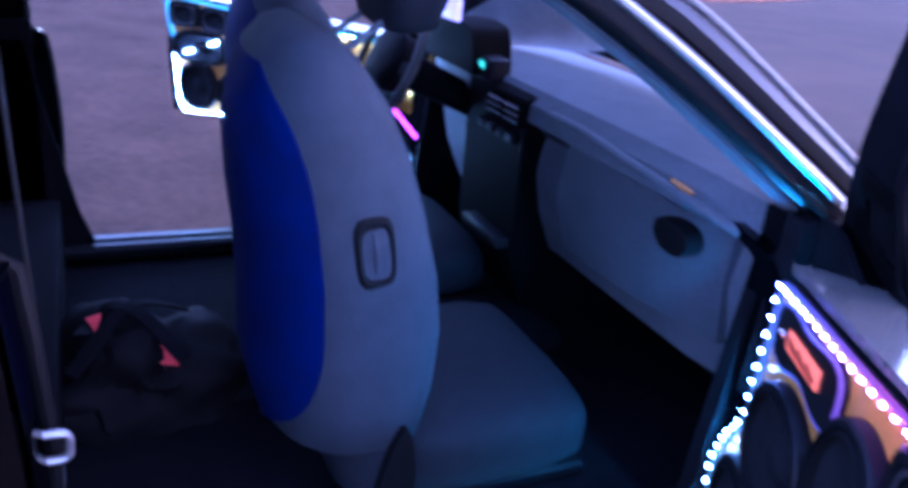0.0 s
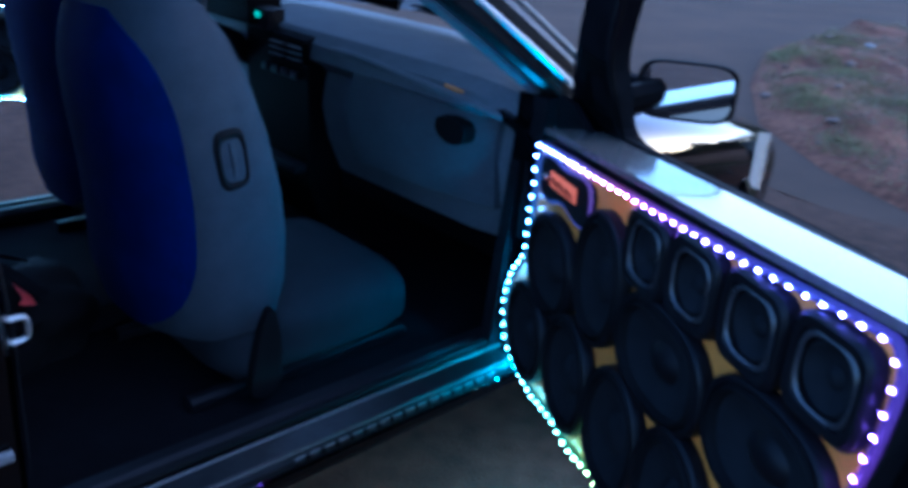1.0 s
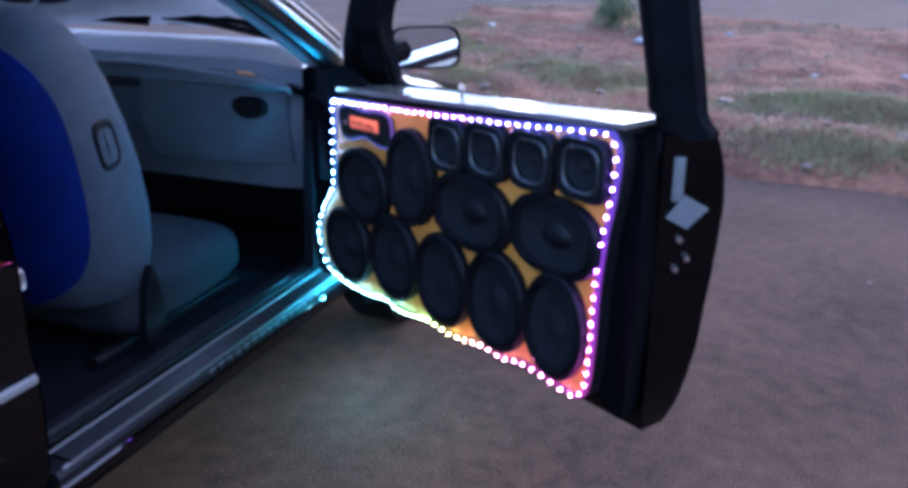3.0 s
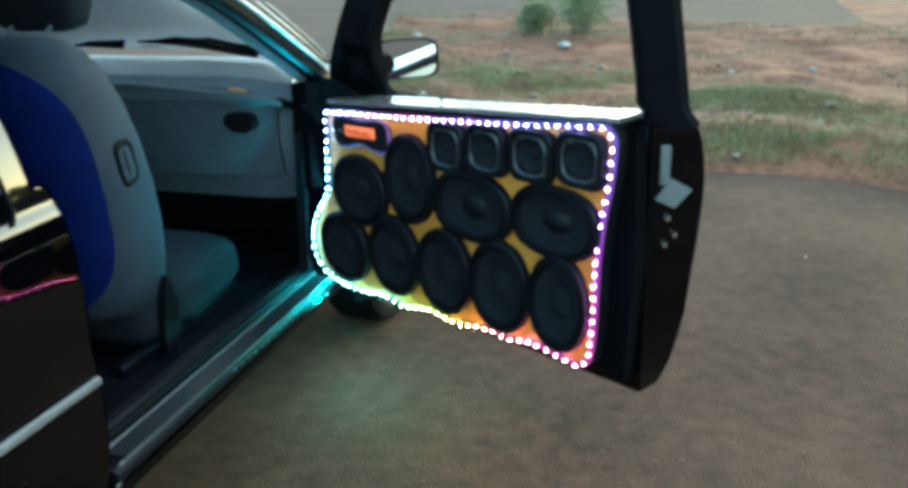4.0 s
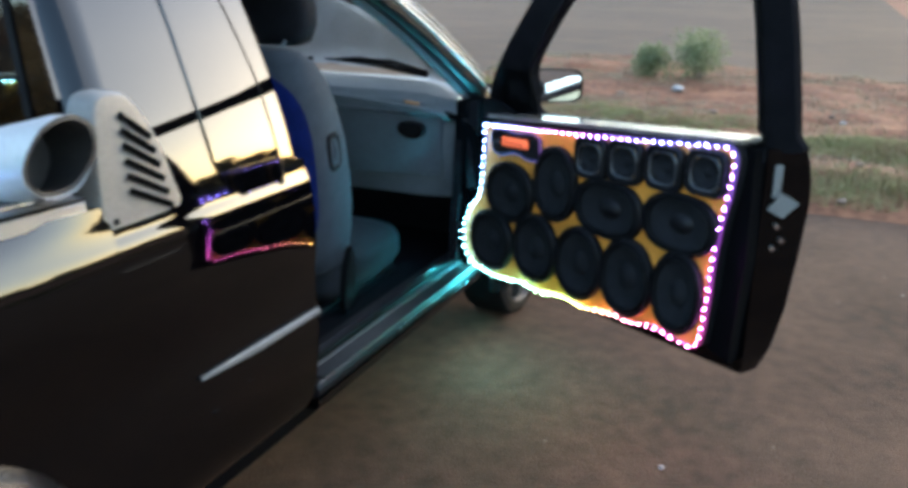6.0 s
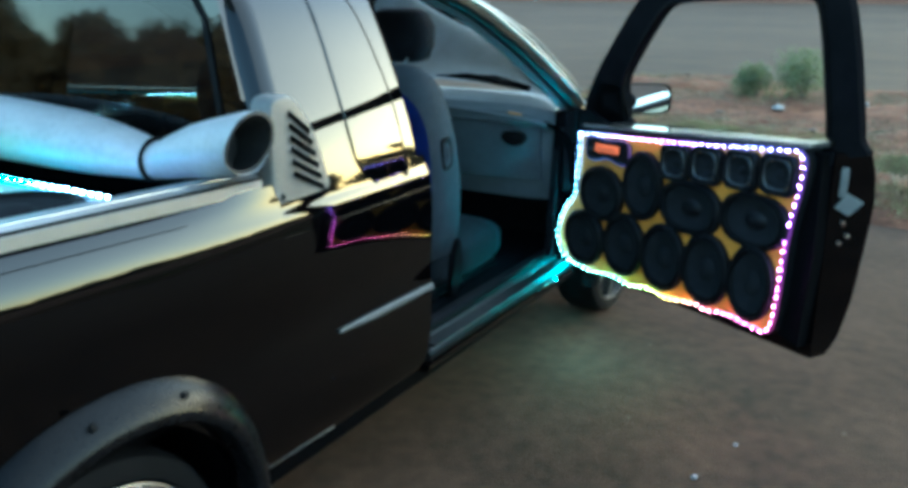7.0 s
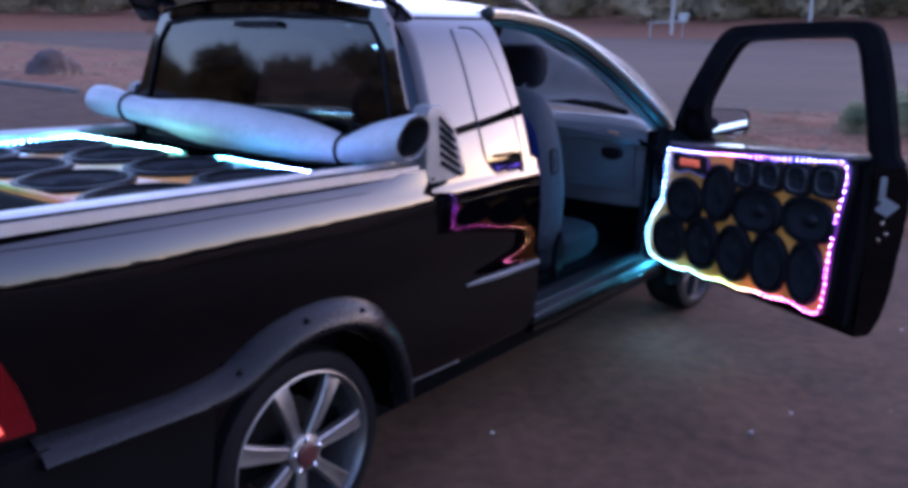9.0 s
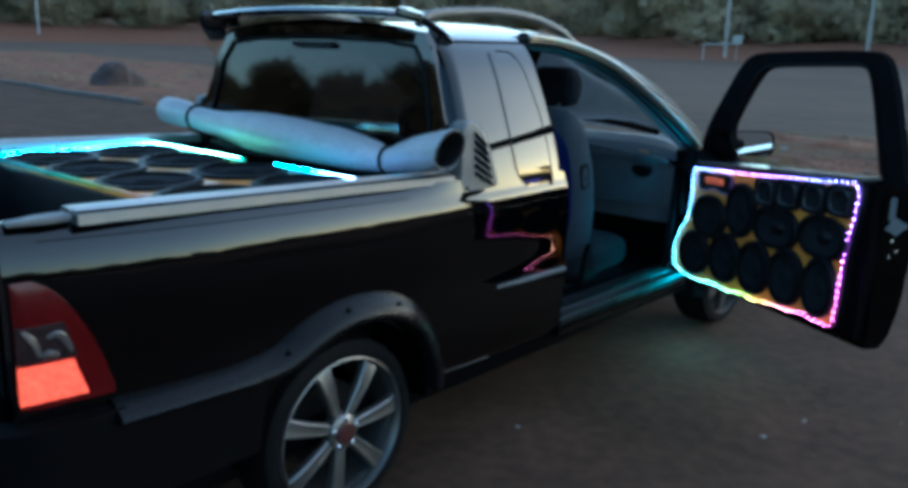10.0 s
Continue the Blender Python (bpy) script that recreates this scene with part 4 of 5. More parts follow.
both("sill_edge_strip", sweep([(-0.02, -0.735, 0.368), (-0.028, -0.46, 0.352)], rect(0.01, 0.012)), ALU)
# inner arch
rows = []
for i in range(15):
    a = math.pi * i / 14
    rows.append([(x, WY + 0.36 * math.cos(a), WZ + 0.36 * math.sin(a)) for x in (-0.31, -0.02)])
both("wheel_well", grid(rows), BLACK)
box("underbody", (2 * CX + 0.1, -0.1, -1.98, 2.1, 0.24, 0.34), BLACK, truck)


# Inner barrel, much darker than the rim lip.
BARREL = mat("dark_barrel", (0.012, 0.0115, 0.011), 0.6, 0.3, 0.3, 16)


def wheel(y, side, metal):
    """A seven-spoke alloy wheel with a low tyre; side 1 faces +x."""
    w = part("wheel", *lathe([(-0.045, 0.226), (-0.018, 0.236), (-0.012, 0.236), (-0.010, 0.231), (-0.020, 0.226), (-0.045, 0.221)], 56), metal, truck, "silver seven-spoke alloy wheel")
    part("barrel", *lathe([(-0.2, 0.20), (-0.19, 0.226), (-0.045, 0.226), (-0.045, 0.218), (-0.06, 0.208), (-0.19, 0.19)], 56), BARREL, w, "dark dusty inner barrel")
    part("tyre", *lathe([(-0.20, 0.22), (-0.205, 0.25), (-0.195, 0.28), (-0.17, 0.294), (-0.05, 0.295), (-0.022, 0.285), (-0.010, 0.262), (-0.012, 0.243), (-0.03, 0.232)], 56), RUBBER, w)
    for k in range(7):
        a = 2 * math.pi * k / 7 + 0.1
        rows = []
        for r, hw, x in ((0.045, 0.017, -0.022), (0.09, 0.019, -0.018), (0.15, 0.023, -0.016), (0.20, 0.027, -0.018), (0.222, 0.030, -0.024)):
            c, s = math.cos(a), math.sin(a)
            row = []
            for d, h in ((-hw, -0.028), (-hw, -0.006), (-hw + 0.006, 0.0), (0, -0.003), (hw - 0.006, 0.0), (hw, -0.006), (hw, -0.028)):
                row.append((x + h, r * c - d * s, r * s + d * c))
            rows.append(row)
        part("spoke", *grid(rows, close=True), metal, w)
    part("hub", *lathe([(-0.05, 0.06), (-0.018, 0.056), (-0.012, 0.048), (-0.012, 0.0)], 24), metal, w)
    for k in range(5):
        a = 2 * math.pi * k / 5 + 0.3
        part("lug_bolt", *moved(lathe([(-0.016, 0.008), (-0.006, 0.0075), (-0.004, 0.005), (-0.004, 0.0)], 8), Matrix.Translation((0, 0.046 * math.cos(a), 0.046 * math.sin(a)))), CHROME, w)
    part("hub_cap", *lathe([(-0.014, 0.035), (-0.004, 0.033), (-0.002, 0.028), (-0.002, 0.0)], 24), mat("dark_red_hub_badge", (0.05, 0.016, 0.015), 0.3, 0.3, 0.2, 30), w, "dull red hub cap")
    part("brake_disc", *lathe([(-0.12, 0.14), (-0.10, 0.14), (-0.10, 0.0)], 32), mat("brake_steel", (0.012, 0.012, 0.012), 0.4, 0.8, 0.2, 30), w)
    w.matrix_local = pose(-0.005 if side > 0 else 2 * CX + 0.005, y, WZ, 0, 0, 0 if side > 0 else 180)
    return w


# Front wheels take a darker alloy: their deeper shade is put into it.
for y, m_ in ((WY, ALLOY), (FY, mat("shaded_front_alloy", (0.02, 0.02, 0.021), 0.5, 0.5, 0.3, 16))):
    wheel(y, 1, m_)
    wheel(y, -1, m_)

# front end: fenders, bonnet, nose
FEN = spline([(0.33, -0.06), (0.45, -0.015), (0.61, 0.0), (0.75, 0.002), (0.82, -0.008), (0.875, -0.03), (0.915, -0.075), (0.935, -0.14)], 5)


def fender():
    ro, ri = [], []
    for i in range(41):
        y = 1.02 + 1.2 * i / 40
        drop = 0.19 * max(0, (y - 1.2) / 1.0) ** 1.25
        b = max(0.34, arch(y, FY, 0.34))
        a, c = [], []
        for k in range(25):
            z0 = b + (0.935 - b) * k / 24
            x = xs_at(FEN, z0) + tuck(y)
            a.append((x, y, z0 - drop * max(0, (z0 - 0.5) / 0.46)))
            c.append((x - 0.03, y, z0 - drop * max(0, (z0 - 0.5) / 0.46) - 0.01))
        ro.append(a)
        ri.append(c)
    return solid(ro, ri)


both("front_fender", fender(), PAINT)
rows = []
for i in range(15):
    y = 1.14 + 1.06 * i / 14
    drop = 0.205 * max(0, (y - 1.2) / 1.0) ** 1.25
    rows.append([(CX + (0.68 + tuck(y)) * u, y + 0.16 * (1 - u * u), 0.935 - drop + 0.045 * (1 - u * u)) for u in np.linspace(-1, 1, 17)])
part("bonnet", *solid(rows, [[(p[0], p[1], p[2] - 0.02) for p in r] for r in rows]), PAINT, truck)
part("front_bumper", *sweep(spline([(-0.06, 1.95, 0.5), (-0.16, 2.18, 0.5), (-0.45, 2.32, 0.5), (CX, 2.36, 0.5), (-1.19, 2.32, 0.5), (-1.48, 2.18, 0.5), (-1.58, 1.95, 0.5)], 5), [(0.05, -0.2), (0.06, 0.06), (0.03, 0.14), (-0.06, 0.16), (-0.06, -0.2)]), PAINT, truck)
# front arch flares and corner lamps
rows = []
for i in range(25):
    a = radians(-8 + 196 * i / 24)
    c, q = math.cos(a), math.sin(a)
    rows.append([(tuck(FY + r * c) * 0.6 + x, FY + r * c, WZ + r * q) for r, x in ((0.425, -0.012), (0.42, 0.008), (0.405, 0.026), (0.385, 0.042), (0.368, 0.046), (0.36, 0.038), (0.36, -0.01))])
both("front_arch_flare", grid(rows), FLARE, ("dark grey plastic front arch flare", "dark grey plastic front arch flare"))
rows = [[(0.004 + tuck(2.0 + d) + x, 2.0 + d, z - 0.2 * d) for z in (0.60, 0.61, 0.65, 0.70, 0.76, 0.775)] for d, x in ((0.0, 0.0), (0.02, 0.008), (0.10, 0.006), (0.16, -0.01), (0.20, -0.03))]
both("corner_lamp", grid(rows), mat("clear_corner_lens", (0.30, 0.29, 0.26), 0.15, 0.2, 0.15, 30, coat=0.5), ("pale clear corner lamp", "pale clear corner lamp"))
part("wiper", *sweep(spline([(-0.3, 1.20, 1.03), (-0.6, 1.30, 1.05), (-0.9, 1.36, 1.06)], 4), rect(0.012, 0.02)), RUBBER, truck)
part("wiper", *sweep(spline([(-0.9, 1.35, 1.035), (-1.15, 1.30, 1.05), (-1.35, 1.20, 1.05)], 4), rect(0.012, 0.02)), RUBBER, truck)

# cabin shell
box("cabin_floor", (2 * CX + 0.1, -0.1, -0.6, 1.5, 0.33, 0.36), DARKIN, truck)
both("door_sill", join(sweep([(-0.055, -0.02, 0.372), (-0.055, 1.06, 0.366)], rect(0.09, 0.035, 0.3)), sweep([(-0.13, -0.02, 0.392), (-0.13, 1.06, 0.388)], rect(0.05, 0.04, 0.3))), SATIN, ("worn black door sill", "worn black door sill"))
both("sill_plate", sweep([(-0.045, 0.02, 0.393), (-0.045, 1.0, 0.388)], rect(0.056, 0.006, 0.3)), mat("worn_sill_metal", (0.012, 0.0125, 0.013), 0.42, 0.4, 0.6, 26, 0.15, 120), ("scuffed grey sill plate", "scuffed grey sill plate"))
both("sill_rib", sweep([(-0.022, 0.0, 0.388), (-0.022, 1.04, 0.383)], ring(0.004, 6)), TRIM)
both("sill_rib", sweep([(-0.078, 0.0, 0.394), (-0.078, 1.04, 0.389)], ring(0.0035, 6)), TRIM)
for i in range(16):
    both("sill_mark", sweep([(-0.012, 0.42 + i * 0.033, 0.372), (-0.012, 0.442 + i * 0.033, 0.372)], rect(0.004, 0.012)), ALU)
both("sill_seal", sweep([(-0.093, -0.01, 0.405), (-0.093, 1.06, 0.40)], ring(0.009, 8)), RUBBER)
both("rocker", sweep([(-0.06, -0.02, 0.34), (-0.06, 1.06, 0.335)], rect(0.09, 0.04, 0.3)), PAINT)
# jamb of the rear quarter: the seat-belt pillar
rows = []
for z in [0.36 + 0.0625 * k for k in range(11)] + [0.993] + [1.0 + 0.046 * k for k in range(11)]:
    x = xs_at(CAB, z)
    j = side_front(z) + 0.012
    rows.append([(x - 0.004, j - 0.004, z), (x - 0.03, j + 0.008, z), (x - 0.085, j + 0.008, z), (x - 0.10, j - 0.05, z)])
both("door_jamb", grid(rows), PAINT)
both("jamb_seal", sweep([(xs_at(CAB, z) - 0.075, side_front(z) + 0.025, z) for z in np.linspace(0.4, 1.45, 45)], ring(0.009, 8), up=(0, 1, 0)), RUBBER)
box("door_striker_plate", (-0.085, -0.035, -0.022, -0.012, 0.735, 0.80), ALU, truck, "bare metal door striker plate")
part("door_striker", *sweep(spline([(-0.045, -0.014, 0.75), (-0.045, 0.012, 0.752), (-0.045, 0.016, 0.768), (-0.045, 0.012, 0.784), (-0.045, -0.014, 0.786)], 4), ring(0.005, 8), up=(1, 0, 0)), ALU, truck, "bare metal striker loop")
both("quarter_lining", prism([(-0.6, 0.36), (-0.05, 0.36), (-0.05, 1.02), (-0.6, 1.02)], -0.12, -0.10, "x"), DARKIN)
box("parcel_step", (2 * CX + 0.12, -0.12, -0.6, -0.02, 0.36, 0.55), DARKIN, truck)
part("headlining", *prism([(-0.3, 1.44), (CX, 1.47), (-1.34, 1.44), (-1.34, 1.45), (CX, 1.48), (-0.3, 1.45)], -0.55, 0.42), DASHM, truck)
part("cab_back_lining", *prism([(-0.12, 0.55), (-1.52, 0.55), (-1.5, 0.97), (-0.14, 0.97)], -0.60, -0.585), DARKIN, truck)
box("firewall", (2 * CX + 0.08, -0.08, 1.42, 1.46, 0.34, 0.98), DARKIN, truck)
both("kick_panel", prism([(0.98, 0.36), (1.44, 0.36), (1.44, 0.96), (1.05, 0.96)], -0.11, -0.08, "x"), DARKIN)
part("pillar_foot_trim", *prism([(-0.25, 0.37), (0.075, 0.37), (0.028, 0.5), (-0.045, 0.83), (-0.075, 0.97), (-0.25, 0.97)], 2 * CX + 0.085, 2 * CX + 0.12, "x"), DARKIN, truck, "dark trim at the foot of the door pillar")
both("hinge_pillar", prism([(1.02, 0.36), (1.12, 0.36), (1.14, 0.98), (1.04, 0.98)], -0.105, -0.058, "x"), PAINT)
both("hinge_cheek", prism([(1.018, 0.67), (1.125, 0.67), (1.14, 0.98), (1.035, 0.98)], -0.0575, -0.02, "x"), FRAMEBLACK)

# dashboard
dprof = [(1.10, 0.60), (1.055, 0.70), (1.035, 0.80), (1.05, 0.885), (1.03, 0.905), (0.995, 0.925), (1.0, 0.965), (1.03, 0.992), (1.1, 1.005), (1.25, 1.005), (1.40, 0.995), (1.42, 0.6)]
rows = []
for i in range(25):
    x = -0.10 - 1.44 * i / 24
    e = max(0, 1 - i / 2.5) + max(0, 1 - (24 - i) / 2.5)
    rows.append([(x, p[0] + 0.05 * e * (p[0] < 1.2), p[1] - 0.03 * e * (p[1] > 0.95)) for p in dprof])
v, f = grid(rows, close=True)
f += [tuple(range(len(dprof)))[::-1], tuple(range(24 * len(dprof), 25 * len(dprof)))]
dash = part("dashboard", v, f, DASHM, truck, "grey plastic dashboard", 30)
part("dash_crease", *sweep(spline([(-0.74, 1.0, 0.962), (-0.62, 0.992, 0.968), (-0.4, 0.988, 0.955), (-0.2, 1.0, 0.935), (-0.13, 1.03, 0.915)], 4), ring(0.009, 8)), DASHM, dash)
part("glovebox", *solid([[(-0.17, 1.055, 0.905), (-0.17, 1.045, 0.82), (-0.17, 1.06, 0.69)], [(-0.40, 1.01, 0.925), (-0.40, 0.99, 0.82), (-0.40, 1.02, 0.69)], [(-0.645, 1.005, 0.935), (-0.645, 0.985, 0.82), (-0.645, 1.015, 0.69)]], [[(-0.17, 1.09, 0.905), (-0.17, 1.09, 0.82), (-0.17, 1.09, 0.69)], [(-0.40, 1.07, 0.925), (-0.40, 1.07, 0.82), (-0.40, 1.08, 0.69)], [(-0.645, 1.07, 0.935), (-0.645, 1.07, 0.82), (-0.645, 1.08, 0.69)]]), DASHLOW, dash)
part("glovebox_latch", *prism(spline([(-0.285, 0.835), (-0.235, 0.835), (-0.218, 0.86), (-0.235, 0.885), (-0.30, 0.888), (-0.315, 0.86)], 3, True), 0.992, 1.03), RUBBER, dash, "dark recessed glovebox latch")
part("amber_marker", *sweep([(-0.228, 0.992, 0.957), (-0.25, 0.988, 0.96), (-0.28, 0.988, 0.963)], rect(0.012, 0.008, 0.3), scale=[0.6, 1, 0.7]), mat("amber_plastic", (0.35, 0.15, 0.04), 0.35, 0, 0.2, 40), dash, "small amber plastic strip")
part("centre_console", *prism([(0.99, 0.97), (1.03, 0.985), (1.1, 0.985), (1.1, 0.45), (1.03, 0.45), (0.99, 0.6)], -1.15, -0.83, "x"), BLACK, dash, "black centre console")
obj("radio", box_me(-1.15, -1.02, 0.985, 1.04, 0.97, 1.028, 0.006), SATIN, dash)
part("radio_display", *prism([(-1.105, 1.0), (-1.065, 1.0), (-1.065, 1.015), (-1.105, 1.015)], 0.981, 0.987), GREENLED, dash, "green lit radio display")
for k in range(2):
    cv = obj("centre_vent", box_me(-0.99 + 0.085 * k, -0.915 + 0.085 * k, 0.972, 0.992, 0.905, 0.965, 0.006), VOID, dash, "black centre air vent")
    for q in range(3):
        part("slat", *sweep([(-0.985 + 0.085 * k, 0.968, 0.918 + 0.017 * q), (-0.92 + 0.085 * k, 0.968, 0.918 + 0.017 * q)], rect(0.008, 0.003)), TRIM, cv)
for i in range(4):
    obj("console_button", box_me(-1.05 + i * 0.05, -1.015 + i * 0.05, 0.975, 0.99, 0.86, 0.882, 0.004), SATIN, dash)
obj("cup_tray", box_me(-1.05, -0.84, 0.95, 1.02, 0.60, 0.63, 0.01), SATIN, dash)
part("instrument_hood", *prism(spline([(-1.46, 0.98), (-1.42, 1.06), (-1.3, 1.095), (-1.14, 1.095), (-1.10, 1.06), (-1.08, 0.98)], 4), 0.96, 1.07), BLACK, dash)
part("magenta_strip", *sweep([(-1.19, 0.80, 0.862), (-1.11, 0.80, 0.85), (-1.03, 0.80, 0.836)], ring(0.005, 6)), MAGENTA, dash, "thin magenta light strip")
obj("phone_mount", box_me(-1.27, -1.17, 0.94, 0.96, 1.095, 1.155, 0.006), VIOLET, dash, "violet lit phone screen in a mount")
# steering wheel
STEER = mat("dark_grey_wheel_grip", (0.014, 0.015, 0.017), 0.55, 0, 0.2, 30, 0.1, 300, spec=0.2)
sw = part("steering_wheel", *lathe([(0.012 * math.sin(2 * math.pi * k / 8), 0.18 + 0.014 * math.cos(2 * math.pi * k / 8)) for k in range(9)], 40, "y"), STEER, truck, "dark grey steering wheel")
for a in (0, 2.2, 4.1):
    part("spoke", *sweep([(0.03 * math.cos(a), 0.01, 0.03 * math.sin(a)), (0.18 * math.cos(a), 0, 0.18 * math.sin(a))], rect(0.035, 0.015), up=(0, 1, 0)), BLACK, sw)
part("hub", *lathe([(-0.022, 0.0), (-0.02, 0.07), (-0.005, 0.092), (0.04, 0.085), (0.07, 0.05), (0.3, 0.045)], 24, "y", 1.15, 0.9, 3), BLACK, sw, "black airbag pad")
sw.matrix_local = pose(-1.22, 0.78, 0.99, -24, 0, 0)
part("gear_lever", *sweep([(-0.82, 0.78, 0.36), (-0.82, 0.74, 0.52), (-0.82, 0.72, 0.60)], ring(0.012, 8), up=(0, 1, 0)), BLACK, truck)
part("gear_knob", *moved(lathe([(-0.03, 0.0), (-0.025, 0.018), (0.0, 0.026), (0.02, 0.022), (0.03, 0.0)], 14, "z"), Matrix.Translation((-0.82, 0.715, 0.62))), SATIN, truck)
box("centre_tunnel", (-0.95, -0.69, -0.5, 1.1, 0.36, 0.44), DARKIN, truck, bevel=0.03)

# ---- open doors ----


def shell_rows(s0, rear, z0, z1, inner, n=18, m=20):
    """Lower door shell: outer skin and inner face between heights."""
    ro, ri = [], []
    for k in range(m + 1):
        z = z0 + (z1 - z0) * k / m
        e = rear(z)
        o = 0.160 + xs_at(SIDE, min(max(z, 0.36), 0.97))
        ro.append([(s0 + (e - s0) * i / n, o, z) for i in range(n + 1)])
        ri.append([(s0 + (0.985 - s0) * i / n, inner, z) for i in range(n + 1)])
    return solid(ro, ri)


def rear_edge(z):
    return float(np.interp(z, [0.35, 0.42, 0.55, 0.7, 0.85, 0.95, 1.0], [0.986, 1.010, 1.038, 1.057, 1.063, 1.059, 1.045]))


def lean_off(z):
    return 0.092 - 0.375 * (z - 1.0)


OUT = spline([(-0.10, 0.92), (-0.10, 1.0), (0.02, 1.14), (0.18, 1.285), (0.30, 1.385), (0.37, 1.425), (0.46, 1.442), (0.70, 1.452), (0.94, 1.456), (1.02, 1.447), (1.052, 1.41), (1.061, 1.3), (1.055, 1.15), (1.047, 1.03), (1.03, 0.978), (0.6, 0.948), (0.2, 0.927)], 4, True)
INN = spline([(0.13, 0.962), (0.135, 1.04), (0.16, 1.12), (0.27, 1.235), (0.37, 1.325), (0.43, 1.368), (0.50, 1.385), (0.70, 1.396), (0.88, 1.402), (0.94, 1.401), (0.967, 1.378), (0.968, 1.28), (0.957, 1.12), (0.947, 1.035), (0.93, 1.003), (0.6, 0.984), (0.3, 0.962)], 4, True)


def belt_fall(x):
    """How far the belt line sags towards the hinge; the hinge cheek itself stays high."""
    return 0.045 * min(1, max(0, (0.95 - x) / 0.95)) * min(1, max(0, (x + 0.04) / 0.1))


def car_door(m, side, z0=0.362):
    """Door shell with window frame, mirror, latch; side -1 is the mirrored one."""
    d = part("door", *shell_rows(-0.115, rear_edge, z0, 0.985, 0.078), PAINT, truck, "open black door with a framed window opening")
    for q in d.data.vertices:
        if q.co.z > 0.8:
            q.co.z -= belt_fall(q.co.x) * (q.co.z - 0.8) / 0.185
    part("window_frame", *plate(OUT, INN, lean_off, 0.03), FRAMEBLACK, d, "black window frame")
    part("frame_seal", *sweep([(p[0], lean_off(p[1]) - 0.004, p[1]) for p in inset(INN, -0.006)], ring(0.008, 6), up=(0, 1, 0), closed=True), RUBBER, d)
    part("sail_panel", *plate([(-0.08, 0.95), (0.135, 0.955), (0.14, 1.09), (0.02, 1.10)], [(0.0, 0.99), (0.10, 0.99), (0.10, 1.07), (0.02, 1.06)], lambda z: lean_off(z) - 0.006, 0.004), BLACK, d)
    part("beltline_strip", *sweep([(0.08, 0.112, 0.951), (0.5, 0.110, 0.974), (0.97, 0.106, 1.0)], rect(0.022, 0.014)), RUBBER, d)
    # Dull black cover added to keep an LED glint off the painted shell.
    part("inner_belt_trim", *prism([(-0.115, 0.90), (0.98, 0.95), (0.98, 0.988), (0.07, 0.948), (-0.03, 0.986), (-0.115, 0.986)], 0.066, 0.0772), FRAMEBLACK, d)
    face = Matrix.Translation((1.015, 0.107, 0)) @ Matrix.Rotation(radians(43), 4, "Z")
    box("latch_plate", (-0.022, -0.002, -0.006, 0.004, 0.86, 0.945), TRIM, d, "pale metal latch strip", 0.002, face)
    v, f = prism([(-0.03, -0.02), (0.01, -0.04), (0.045, 0.0), (0.0, 0.025)], -0.012, -0.004)
    part("latch_flap", *moved((v, f), face @ Matrix.Translation((0, 0, 0.85))), TRIM, d, "grey latch flap")
    for q, z in ((0.0, 0.785), (0.016, 0.748), (-0.004, 0.725)):
        part("bolt", *moved(lathe([(0.0, 0.0065), (-0.005, 0.006), (-0.006, 0.0)], 10, "y"), face @ Matrix.Translation((q, -0.001, z))), CHROME, d)
    # mirror: housing, arm and glass turned rearwards
    hm = pose(0.028, 0.278, 1.026, 0, -2.0, -33)
    rows = []
    for x, k in ((-0.075, 0.25), (-0.06, 0.7), (-0.03, 0.92), (0.0, 1.0), (0.022, 1.0), (0.026, 0.97), (0.016, 0.90)):
        rows.append([(x, 0.096 * k * c, 0.058 * k * s) for c, s in [((abs(math.cos(a)) ** 0.45) * (1 if math.cos(a) > 0 else -1), (abs(math.sin(a)) ** 0.45) * (1 if math.sin(a) > 0 else -1)) for a in [2 * math.pi * i / 32 for i in range(32)]]])
    v, f = grid(rows, close=True)
    f.append(tuple(range(32))[::-1])
    hs = part("mirror_housing", *moved((v, f), hm), BLACK, d, "black door mirror")
    g_ = [(0.0165, 0.088 * c, 0.0525 * s) for c, s in [((abs(math.cos(a)) ** 0.45) * (1 if math.cos(a) > 0 else -1), (abs(math.sin(a)) ** 0.45) * (1 if math.sin(a) > 0 else -1)) for a in [2 * math.pi * i / 32 for i in range(32)]]]
    part("mirror_glass", *moved((g_, [tuple(range(32))]), hm), MIRROR, hs)
    part("mirror_arm", *sweep([(0.04, 0.09, 1.01), (0.035, 0.15, 1.012), (0.02, 0.215, 1.02)], rect(0.05, 0.05, 0.3)), BLACK, hs)
    part("outer_handle", *sweep(spline([(0.80, 0.165, 0.86), (0.83, 0.19, 0.865), (0.93, 0.19, 0.865), (0.96, 0.165, 0.86)], 3), rect(0.03, 0.02)), BLACK, d)
    d.matrix_local = m
    if side < 0:
        d.scale = (1, -1, 1)
    return d


DOOR = pose(0.044, 0.96, 0, 0, 0, -27.28)
car_door(DOOR, 1)
# driver's door: opened less, mirrored about the centre line
DDOOR = Matrix.Translation((-1.655, 1.02, 0)) @ Matrix.Rotation(radians(180 + 44.6), 4, "Z")
car_door(DDOOR, -1, 0.57)

